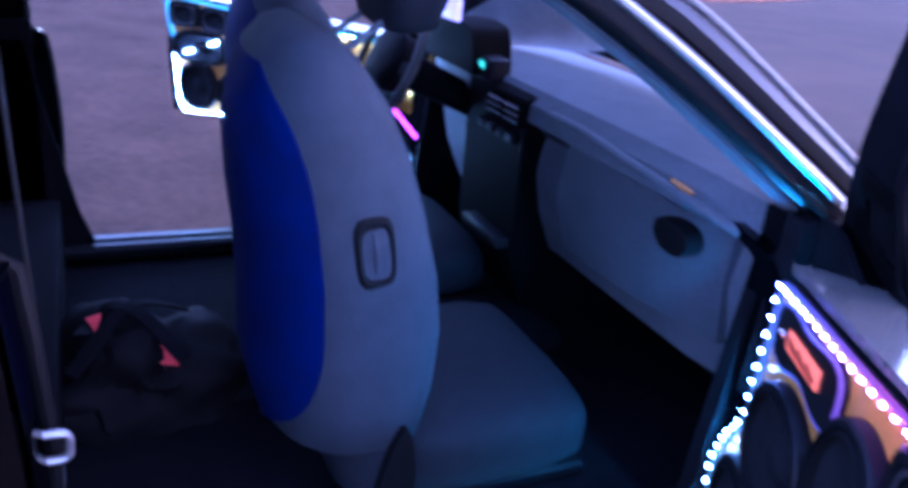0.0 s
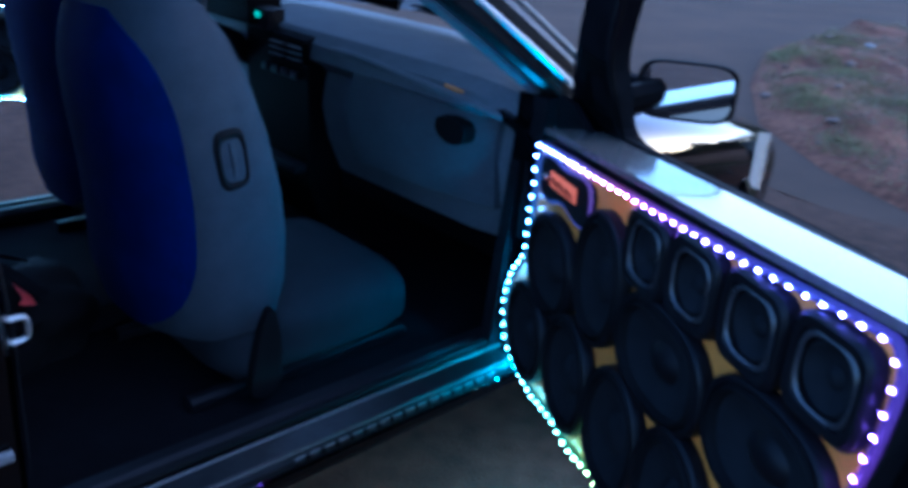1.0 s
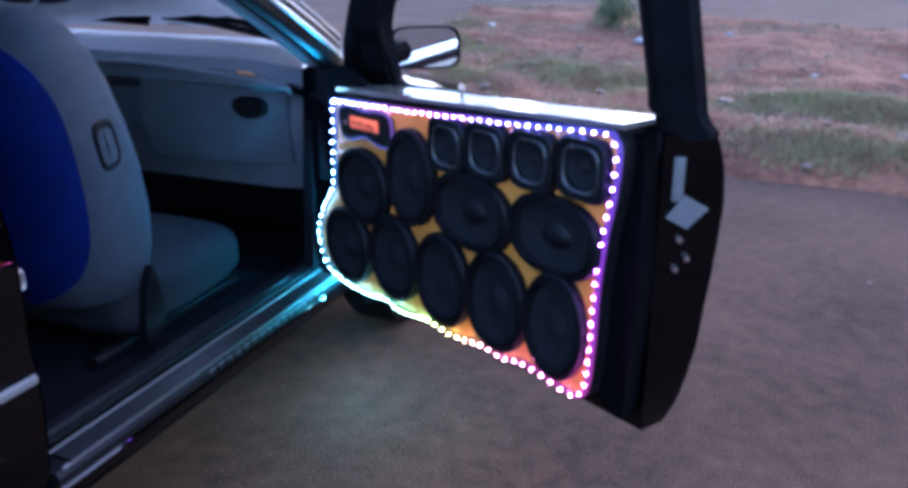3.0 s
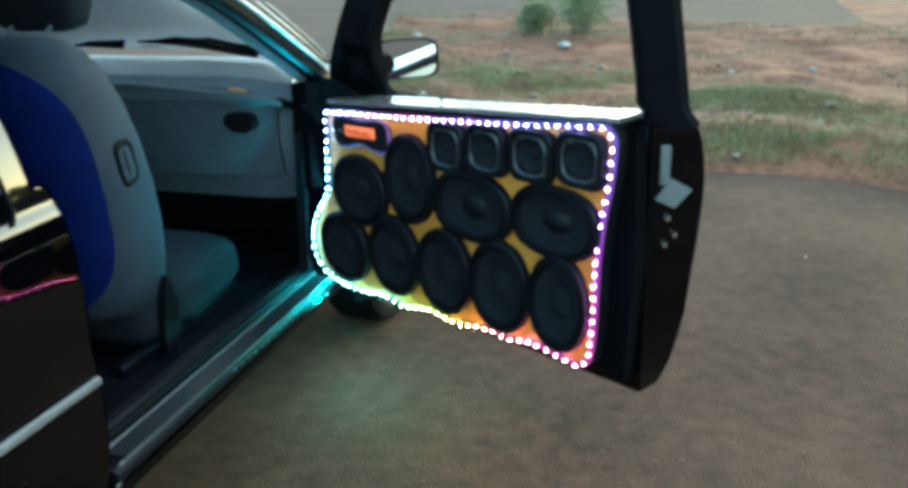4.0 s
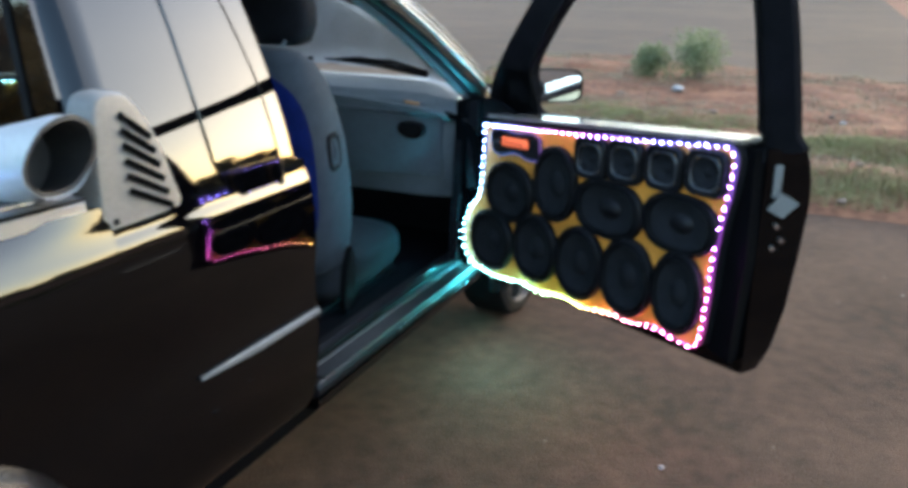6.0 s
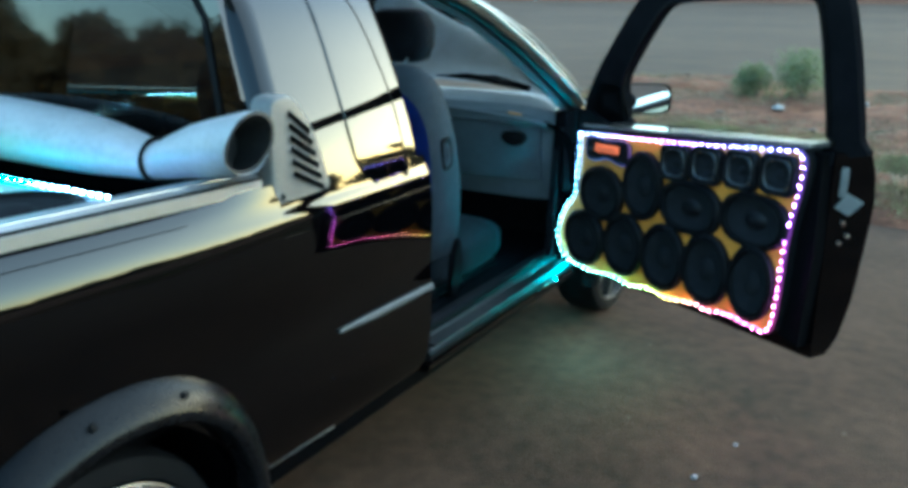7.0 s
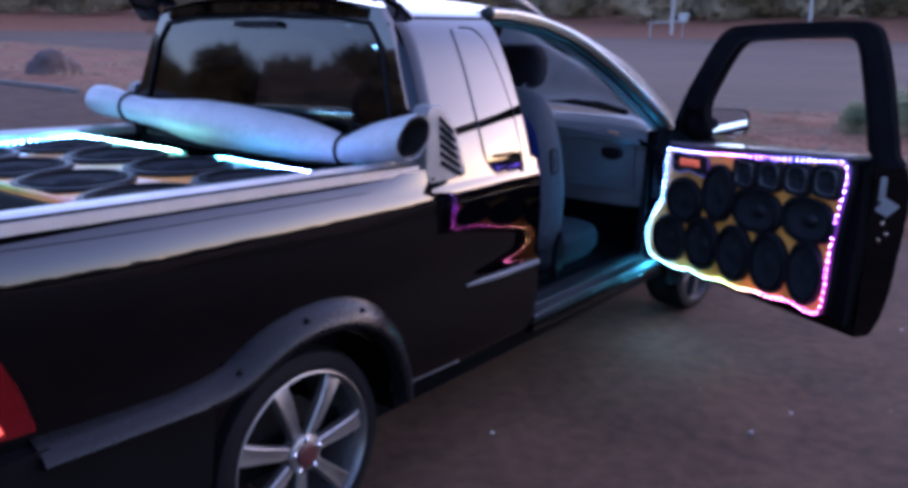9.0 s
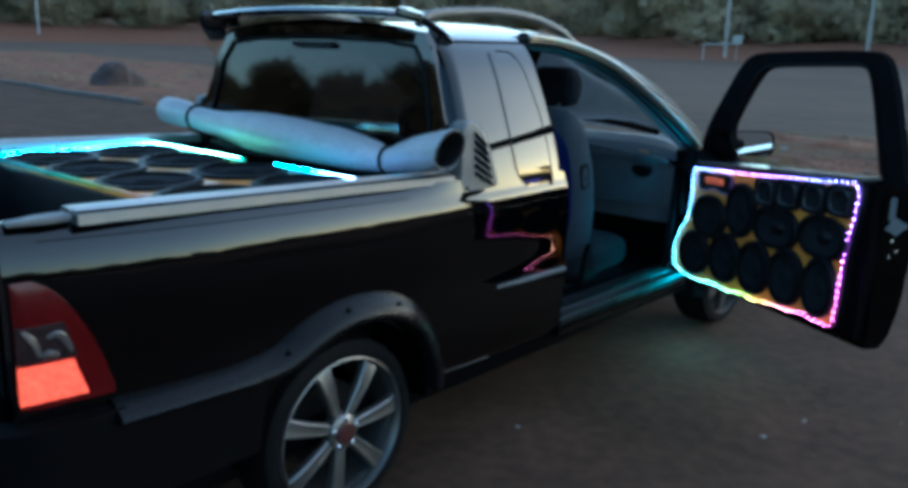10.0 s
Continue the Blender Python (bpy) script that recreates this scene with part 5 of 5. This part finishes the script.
# ---- speaker boards on the doors ----
LOOP = spline([(0.014, 0.908), (0.14, 0.918), (0.28, 0.927), (0.47, 0.942), (0.66, 0.958), (0.90, 0.982), (0.932, 0.978), (0.943, 0.95), (0.935, 0.867), (0.921, 0.793), (0.909, 0.681), (0.905, 0.564), (0.897, 0.47), (0.88, 0.437), (0.841, 0.435), (0.738, 0.447),
               (0.66, 0.433), (0.59, 0.437), (0.48, 0.421), (0.386, 0.428), (0.29, 0.412), (0.204, 0.420), (0.10, 0.406), (0.003, 0.411), (-0.06, 0.425), (-0.095, 0.462), (-0.105, 0.525), (-0.072, 0.60), (-0.018, 0.668), (-0.008, 0.73), (0.002, 0.83), (0.003, 0.897)], 5, True)
SMALL = [(0.475, 0.883), (0.604, 0.895), (0.739, 0.903), (0.872, 0.914)]
LARGE = [(0.128, 0.709, 0.113, 0.101), (0.335, 0.777, 0.091, 0.120), (0.552, 0.746, 0.127, 0.087), (0.804, 0.761, 0.121, 0.084), (0.046, 0.524, 0.106, 0.106), (0.260, 0.549, 0.099, 0.115), (0.453, 0.552, 0.097, 0.117), (0.640, 0.561, 0.095, 0.119), (0.818, 0.568, 0.083, 0.120)]


def beads(path, step, r, closed=True):
    """Small domed LED chips along a path, facing all round."""
    P = [Vector(p) for p in path]
    if closed:
        P.append(P[0])
    v, f, left = [], [], 0.0
    for a, b in zip(P, P[1:]):
        seg = (b - a).length
        while left < seg:
            c = a.lerp(b, left / seg)
            o = len(v)
            for q in ((1, 0, 0), (-1, 0, 0), (0, 1, 0), (0, -1, 0), (0, 0, 1), (0, 0, -1)):
                v.append(tuple(c + Vector(q) * r))
            f += [tuple(o + i for i in t) for t in ((0, 2, 4), (2, 1, 4), (1, 3, 4), (3, 0, 4), (2, 0, 5), (1, 2, 5), (3, 1, 5), (0, 3, 5))]
            left += step
        left -= seg
    return v, f


def speaker_board(m, label, chips, strip):
    t = thing("door_speaker_board", label, "speaker board", "door speaker boards", m=m)
    edge = inset(LOOP, -0.014)
    rows = [[(p[0], 0.078, p[1]) for p in edge], [(p[0], 0.004, p[1]) for p in edge], [(p[0], 0.0, p[1]) for p in inset(edge, 0.004)]]
    v, f = grid([r + [r[0]] for r in rows])
    part("box_edge", v, f, SATIN, t, "satin black box edge")
    n = len(LOOP)
    fr = [(p[0], 0.0005, p[1]) for p in inset(edge, 0.004)]
    part("front_board", fr, [tuple(range(n))], ORANGE, t, "orange lacquered front")
    # top shelf
    part("top_shelf", *prism([(0.002, 0.0), (0.30, -0.002), (0.955, -0.002), (0.962, 0.09), (0.075, 0.096), (0.012, 0.03)], 0, 0.012, "z"), SHELF, t, "glossy grey top shelf")
    sh = t.children[-1]
    for q in sh.data.vertices:
        q.co.z += 0.934 + 0.067 * (q.co.x + 0.02) / 0.98
    part("side_filler", *prism([(0.90, 0.42), (0.968, 0.40), (0.985, 0.7), (0.975, 0.985), (0.945, 0.985), (0.95, 0.94), (0.93, 0.78), (0.918, 0.6), (0.91, 0.47)], 0.034, 0.079), BLACK, t)
    part("led_strip", *sweep([(p[0], -0.003, p[1]) for p in inset(LOOP, -0.007)], ring(0.006, 10), up=(0, 1, 0), closed=True), strip, t, "glowing LED strip")
    part("led_chips", *beads([(p[0], -0.012, p[1]) for p in inset(LOOP, -0.006) if chips is LED or p[1] < 0.72 or p[0] < 0.5], 0.0285, 0.0030, False), chips, t, "bright LED chips")
    # Added out of sight behind the strip to brighten the cabin side.
    part("led_backlight", *beads([(p[0], 0.040, p[1]) for p in inset(LOOP, -0.0175) if p[1] < 0.76 and p[0] < 0.10], 0.024, 0.0032, False), LEDFILL if chips is LED else chips, t, "LED chips facing outwards from the box edge")
    if chips is LED:
        # Added out of sight to throw coloured light on the ground.
        part("led_underglow", *beads([(p[0], 0.045, p[1]) for p in inset(LOOP, -0.0175) if p[1] < 0.46 and 0.1 < p[0] < 0.86], 0.03, 0.003, False), LEDFILLDOWN, t, "LED chips facing the ground under the box")
    for i, (s, z) in enumerate(SMALL):
        v, f = moved(lathe([(0.0, 0.062), (-0.018, 0.062), (-0.024, 0.057), (-0.022, 0.047), (-0.012, 0.043), (0.0, 0.042)], 40, "y", 1, 1, 5), Matrix.Translation((s, 0, z)))
        sp = part("speaker", v, f, BASKET, t, "small square midrange speaker")
        part("trim_ring", *moved(lathe([(-0.019, 0.047), (-0.022, 0.044), (-0.019, 0.041)], 32, "y", 1, 1, 3), Matrix.Translation((s, 0, z))), RINGM, sp)
        part("cone", *moved(lathe([(-0.010, 0.044), (-0.014, 0.038), (-0.008, 0.033), (-0.001, 0.012), (-0.0005, 0.0)], 32, "y"), Matrix.Translation((s, -0.001, z))), CONE, sp)
        part("dust_cap", *moved(lathe([(-0.003, 0.013), (-0.008, 0.008), (-0.009, 0.0)], 20, "y"), Matrix.Translation((s, -0.001, z))), CONE, sp)
    for i, (s, z, a, b) in enumerate(LARGE):
        pw = 2.5 if i in (2, 3) else 2.1
        T = Matrix.Translation((s, -0.0005 * i, z))
        sp = part("speaker", *moved(lathe([(0.0, 1.0), (-0.018, 1.0), (-0.0225, 0.965), (-0.0225, 0.90), (-0.015, 0.885), (0.0, 0.88)], 48, "y", a, b, pw), T), BASKET, t, "black oval midbass speaker")
        part("surround", *moved(lathe([(-0.012, 0.895), (-0.022, 0.855), (-0.0255, 0.82), (-0.022, 0.785), (-0.012, 0.76)], 48, "y", a, b, pw), T), RUBBER, sp)
        part("cone", *moved(lathe([(-0.014, 0.765), (-0.008, 0.62), (-0.003, 0.42), (-0.001, 0.3), (-0.001, 0.0)], 40, "y", a, b, pw), T), CONE, sp)
        part("dust_cap", *moved(lathe([(-0.002, 0.33), (-0.010, 0.24), (-0.014, 0.12), (-0.015, 0.0)], 28, "y", a, b), T), CONE if i not in (2, 3) else BASKET, sp)
    # control head with lit display
    if chips is not LED:
        return t
    DB = spline([(0.045, 0.90), (0.09, 0.91), (0.15, 0.905), (0.22, 0.914), (0.255, 0.905), (0.262, 0.87), (0.25, 0.838), (0.21, 0.834), (0.15, 0.846), (0.09, 0.83), (0.05, 0.836), (0.04, 0.87)], 4, True)
    v, f = prism(DB, -0.016, 0.0)
    cu = part("control_head", v, f, SATIN, t, "glossy control head with an orange display")
    part("control_led", *sweep([(p[0], -0.012, p[1]) for p in inset(DB, -0.003)], ring(0.0032, 6), up=(0, 1, 0), closed=True), strip, cu)
    part("display", *prism([(0.095, 0.862), (0.212, 0.866), (0.212, 0.893), (0.095, 0.889)], -0.019, -0.015), SCREEN, cu, "orange lit display")
    for k in range(9):
        part("display_mark", *prism([(0.104 + k * 0.0115, 0.868), (0.110 + k * 0.0115, 0.868), (0.110 + k * 0.0115, 0.884 - 0.003 * (k % 3)), (0.104 + k * 0.0115, 0.884 - 0.003 * (k % 3))], -0.0205, -0.018), mat("display_ink", (0.1, 0.01, 0.005), 0.4) if "display_ink" not in bpy.data.materials else bpy.data.materials["display_ink"], cu)
    part("knob", *moved(lathe([(0.0, 0.009), (-0.006, 0.008), (-0.007, 0.0)], 14, "y"), Matrix.Translation((0.068, -0.016, 0.868))), CHROME, cu)
    return t


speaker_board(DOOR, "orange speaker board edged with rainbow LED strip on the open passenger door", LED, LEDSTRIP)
speaker_board(DDOOR @ Matrix.Translation((0, 0, 0.30)) @ Matrix.Diagonal((1, -1, 0.7, 1)), "orange speaker board edged with cyan LED strip on the open driver door", LEDCOOL, LEDCOOLSTRIP)

# ---- seats ----


def rounded(sections, m=24, power=4.0):
    """Lofts superellipse sections given as (centre, half_u, half_w, u_dir, w_dir)."""
    rows = []
    for c, hu, hw, u, w in sections:
        c, u, w = Vector(c), Vector(u), Vector(w)
        row = []
        for i in range(m):
            a = 2 * math.pi * i / m
            ca, sa = math.cos(a), math.sin(a)
            k = (abs(ca) ** power + abs(sa) ** power) ** (-1 / power)
            row.append(tuple(c + u * hu * ca * k + w * hw * sa * k))
        rows.append(row)
    v, f = grid(rows, close=True)
    f += [tuple(range(m))[::-1], tuple(range((len(rows) - 1) * m, len(rows) * m))]
    return v, f


def front_seat(xc, label):
    s = thing("front_seat", label, "car seat", "front seats", at=(xc, 0.05, 0))
    U = Vector((1, 0, 0))
    # height, seam line, depth forward, depth backward, half width
    prof = [(0.50, 0.40, 0.05, 0.10, 0.19), (0.53, 0.40, 0.11, 0.145, 0.235), (0.62, 0.40, 0.13, 0.165, 0.248), (0.72, 0.405, 0.13, 0.17, 0.25), (0.82, 0.405, 0.115, 0.175, 0.25), (0.93, 0.395, 0.095, 0.178, 0.248), (1.03, 0.375, 0.08, 0.163, 0.24), (1.10, 0.36, 0.06, 0.135, 0.228), (1.15, 0.345, 0.04, 0.10, 0.205), (1.178, 0.335, 0.025, 0.065, 0.17), (1.188, 0.33, 0.01, 0.035, 0.13)]

    def outline(q, grow=0.0, part_=None):
        z, y, fw, bw, hu = q
        row = []
        rng = range(44) if part_ is None else [22 + part_ + (44 - 22 - 2 * part_) * i / 48 for i in range(49)]
        for i in rng:
            a = 2 * math.pi * i / 44
            ca, sa = math.cos(a), math.sin(a)
            pw = 4.0 if sa > 0 else 2.3
            k = (abs(ca) ** pw + abs(sa) ** pw) ** (-1 / pw)
            row.append((hu * ca * k * (1 + grow), y + (fw if sa > 0 else bw + grow * 0.25) * sa * k, z))
        return row
    rows = [outline(q) for q in prof]
    v, f = grid(rows, close=True)
    f += [tuple(range(44))[::-1], tuple(range(10 * 44, 11 * 44))]
    sb = part("backrest", v, f, SEATM, s, "", 60)
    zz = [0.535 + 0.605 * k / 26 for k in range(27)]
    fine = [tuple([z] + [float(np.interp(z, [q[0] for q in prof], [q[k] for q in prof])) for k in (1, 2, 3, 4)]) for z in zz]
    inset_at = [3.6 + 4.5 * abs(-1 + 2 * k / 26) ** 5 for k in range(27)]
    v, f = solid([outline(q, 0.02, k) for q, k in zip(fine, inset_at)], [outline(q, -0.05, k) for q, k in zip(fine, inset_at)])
    part("back_panel", v, f, SEATB, sb, "cloth back panel, blue light put into its colour")
    hm = Matrix.Translation((0.246, 0.385, 0.892)) @ Matrix.Rotation(radians(8), 4, "X")
    part("side_recess", *moved(lathe([(-0.008, 0.0), (-0.004, 0.020), (0.004, 0.027), (0.006, 0.031), (0.002, 0.036), (-0.01, 0.038)], 28, "x", 0.85, 1.6, 4), hm), RUBBER, sb, "dark oval recess on the backrest side")
    part("recess_bar", *moved(sweep([(0.0, 0, -0.032), (0.004, 0, 0), (0.0, 0, 0.032)], rect(0.009, 0.008), up=(0, 1, 0)), hm), SEATM, sb)
    secs = []
    for y, hu, hw, z in ((0.36, 0.2, 0.05, 0.475), (0.40, 0.235, 0.085, 0.475), (0.6, 0.245, 0.085, 0.475), (0.75, 0.245, 0.085, 0.485), (0.815, 0.23, 0.075, 0.485), (0.838, 0.20, 0.05, 0.48), (0.845, 0.15, 0.025, 0.475)):
        secs.append(((0, y, z), hu, hw, U, Vector((0, 0, 1))))
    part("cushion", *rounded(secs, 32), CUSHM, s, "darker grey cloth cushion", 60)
    hr = part("headrest", *rounded([((0, 0.485 + 0.02 * (z - 1.3), z - 0.03), hu, hw, U, Vector((0, 1, 0))) for z, hu, hw in ((1.212, 0.07, 0.03), (1.225, 0.105, 0.045), (1.27, 0.122, 0.056), (1.33, 0.122, 0.056), (1.375, 0.10, 0.046), (1.39, 0.07, 0.03))], 28), HEADM, s, "dark padded headrest", 60)
    for x in (-0.055, 0.055):
        part("post", *sweep([(x, 0.38, 1.15), (x, 0.46, 1.21)], ring(0.006, 8), up=(0, 1, 0)), DASHM, hr)
    part("recliner_cover", *prism(spline([(0.405, 0.39), (0.41, 0.47), (0.432, 0.55), (0.452, 0.58), (0.466, 0.54), (0.472, 0.46), (0.46, 0.39)], 4, True), 0.236, 0.258, "x"), RUBBER, s, "black recliner cover")
    for x in (-0.18, 0.18):
        part("seat_rail", *sweep([(x, 0.3, 0.375), (x, 0.85, 0.375)], rect(0.035, 0.03)), SATIN, s)
    return s


front_seat(-0.475, "grey cloth passenger seat with a blue-lit back panel")
ds = front_seat(-1.2, "grey cloth driver seat behind the steering wheel")
ds.location.y += 0.12

# seat belt and clutter behind the seats
belt = thing("seat_belt", "black seat belt hanging at the door jamb", "seat belt")
part("webbing", *sweep(spline([(-0.20, -0.03, 1.38), (-0.165, -0.02, 1.1), (-0.15, -0.01, 0.8), (-0.16, 0.0, 0.55)], 5), rect(0.046, 0.003), up=(0, 1, 0)), RUBBER, belt)
obj("buckle", box_me(-0.185, -0.14, -0.02, 0.0, 0.62, 0.70, 0.006), TRIM, belt, "pale belt tongue")
bag = thing("cloth_bag", "crumpled black and red bag behind the seats", "bag", at=(-0.74, 0.12, 0.36))
b = bmesh.new()
bmesh.ops.create_icosphere(b, subdivisions=4, radius=0.16)
for q in b.verts:
    q.co *= 1 + 0.55 * noise.noise(q.co * 9) + 0.2 * noise.noise(q.co * 25)
    q.co.z *= 0.8
    q.co.z += 0.08
me = bpy.data.meshes.new("bag")
b.to_mesh(me)
b.free()
obj("sack", me, RUBBER, bag)
for s0, s1 in (((-0.10, -0.10), (0.12, 0.08)), ((0.10, -0.12), (-0.09, 0.10))):
    part("strap", *sweep(spline([(s0[0], s0[1], 0.15), ((s0[0] + s1[0]) / 2, (s0[1] + s1[1]) / 2, 0.235), (s1[0], s1[1], 0.17)], 6), rect(0.034, 0.006)), DARKIN, bag)
part("red_flap", *grid([[(-0.02 + 0.03 * i, -0.09 + 0.03 * j + 0.01 * i, 0.205 + 0.012 * math.sin(i * 1.7 + j) - 0.012 * i) for j in range(5)] for i in range(5)]), REDCLOTH, bag, "red cloth flap")

# ---- load in the bed ----
sbx = thing("bed_speaker_box", "low speaker box across the bed with round woofers and LED edging", "speaker box")
TOPZ = 1.0
box("cabinet", (-1.51, -0.125, -1.56, -0.87, 0.561, TOPZ), SATIN, sbx, bevel=0.01)
obj("top_board", box_me(-1.50, -0.135, -1.55, -0.88, TOPZ - 0.002, TOPZ + 0.006, 0.002), ORANGE, sbx, "orange lacquered top")
for r_, y in enumerate((-1.055, -1.385)):
    for k in range(4):
        x = -0.305 - 0.345 * k
        T = Matrix.Translation((x, y, TOPZ + 0.006))
        w = part("woofer", *moved(lathe([(0.0, 0.162), (0.010, 0.162), (0.014, 0.157), (0.014, 0.142), (0.008, 0.138), (0.0, 0.136)], 56, "z"), T), BASKET, sbx, "black round woofer")
        part("surround", *moved(lathe([(0.007, 0.140), (0.016, 0.133), (0.019, 0.126), (0.016, 0.119), (0.006, 0.112)], 56, "z"), T), RUBBER, w)
        part("cone", *moved(lathe([(0.008, 0.114), (0.003, 0.06), (0.002, 0.0)], 40, "z"), T), CONE, w)
        part("dust_cap", *moved(lathe([(0.003, 0.055), (0.014, 0.04), (0.018, 0.02), (0.019, 0.0)], 28, "z"), T), CONE, w)
for x0, y0, x1, y1 in ((-1.50, -0.90, -0.86, -0.90), (-0.66, -0.90, -0.14, -0.90), (-1.49, -0.92, -1.49, -1.54), (-1.47, -1.54, -0.30, -1.545)):
    P0, P1 = Vector((x0, y0, TOPZ + 0.014)), Vector((x1, y1, TOPZ + 0.014))
    path = [tuple(P0.lerp(P1, k / 10)) for k in range(11)]
    st = part("led_strip", *sweep(path, rect(0.024, 0.008)), LEDBEDSTRIP if y1 > -1.542 else LEDBEDDIM, sbx, "glowing LED strip")
    if y1 > -1.542:
        part("led_chips", *beads([tuple(Vector(p) + Vector((0, 0, 0.006))) for p in path], 0.026, 0.0042, False), LEDBED, st, "bright LED chips")

roll = thing("rolled_bed_cover", "pale vinyl bed cover rolled up and strapped across the bed", "bed cover")
RP = spline([(-1.64, -0.735, 1.138, 0.060), (-1.54, -0.737, 1.134, 0.062), (-1.45, -0.74, 1.127, 0.054), (-1.40, -0.742, 1.122, 0.050), (-1.30, -0.745, 1.114, 0.052), (-1.17, -0.75, 1.110, 0.058), (-0.97, -0.755, 1.103, 0.077), (-0.81, -0.757, 1.100, 0.081), (-0.53, -0.75, 1.087, 0.075), (-0.38, -0.745, 1.077, 0.062), (-0.29, -0.74, 1.068, 0.050), (-0.245, -0.735, 1.066, 0.044), (-0.20, -0.733, 1.078, 0.051), (-0.12, -0.73, 1.098, 0.062), (-0.05, -0.73, 1.110, 0.067), (0.015, -0.73, 1.125, 0.069)], 5)
rows = []
for i, (x, y, z, r) in enumerate(RP):
    row = []
    for k in range(28):
        a = 2 * math.pi * k / 28
        q = r * (1 + 0.05 * noise.noise((x * 6, math.cos(a) * 1.3, math.sin(a) * 1.3)) + 0.025 * noise.noise((x * 17, math.cos(a) * 4, math.sin(a) * 4)))
        row.append((x + 0.02 * math.sin(a) * (i == len(RP) - 1), y + q * math.cos(a), z + q * 0.95 * math.sin(a)))
    rows.append(row)
inner = [[(p[0], RP[i][1] + (p[1] - RP[i][1]) * 0.88, RP[i][2] + (p[2] - RP[i][2]) * 0.88) for p in rows[i]] for i in range(len(RP))]
v, f = grid(rows, close=True)
part("roll", v, f, VINYL, roll, "pale grey vinyl", 70)
k = len(RP)
v, f = grid([rows[k - 1], inner[k - 1], inner[k - 3], inner[k - 8], [(p[0], RP[k - 8][1], RP[k - 8][2]) for p in inner[k - 8]]], close=True)
part("end_opening", v, f, VINYLIN, roll, "dark hollow end", 60)
v, f = grid([rows[0], inner[0], inner[4], [(p[0], RP[4][1], RP[4][2]) for p in inner[4]]], close=True)
part("end_opening", v, f, VINYLIN, roll, "dark hollow end", 60)
for i in (15, 54):
    x, y, z, r = RP[i]
    part("strap", *sweep([(x, y + (r + 0.003) * math.cos(a), z + (r * 0.95 + 0.003) * math.sin(a)) for a in np.linspace(0, 2 * math.pi, 28)[:-1]], rect(0.014, 0.005), up=(1, 0, 0), closed=True), RUBBER, roll)
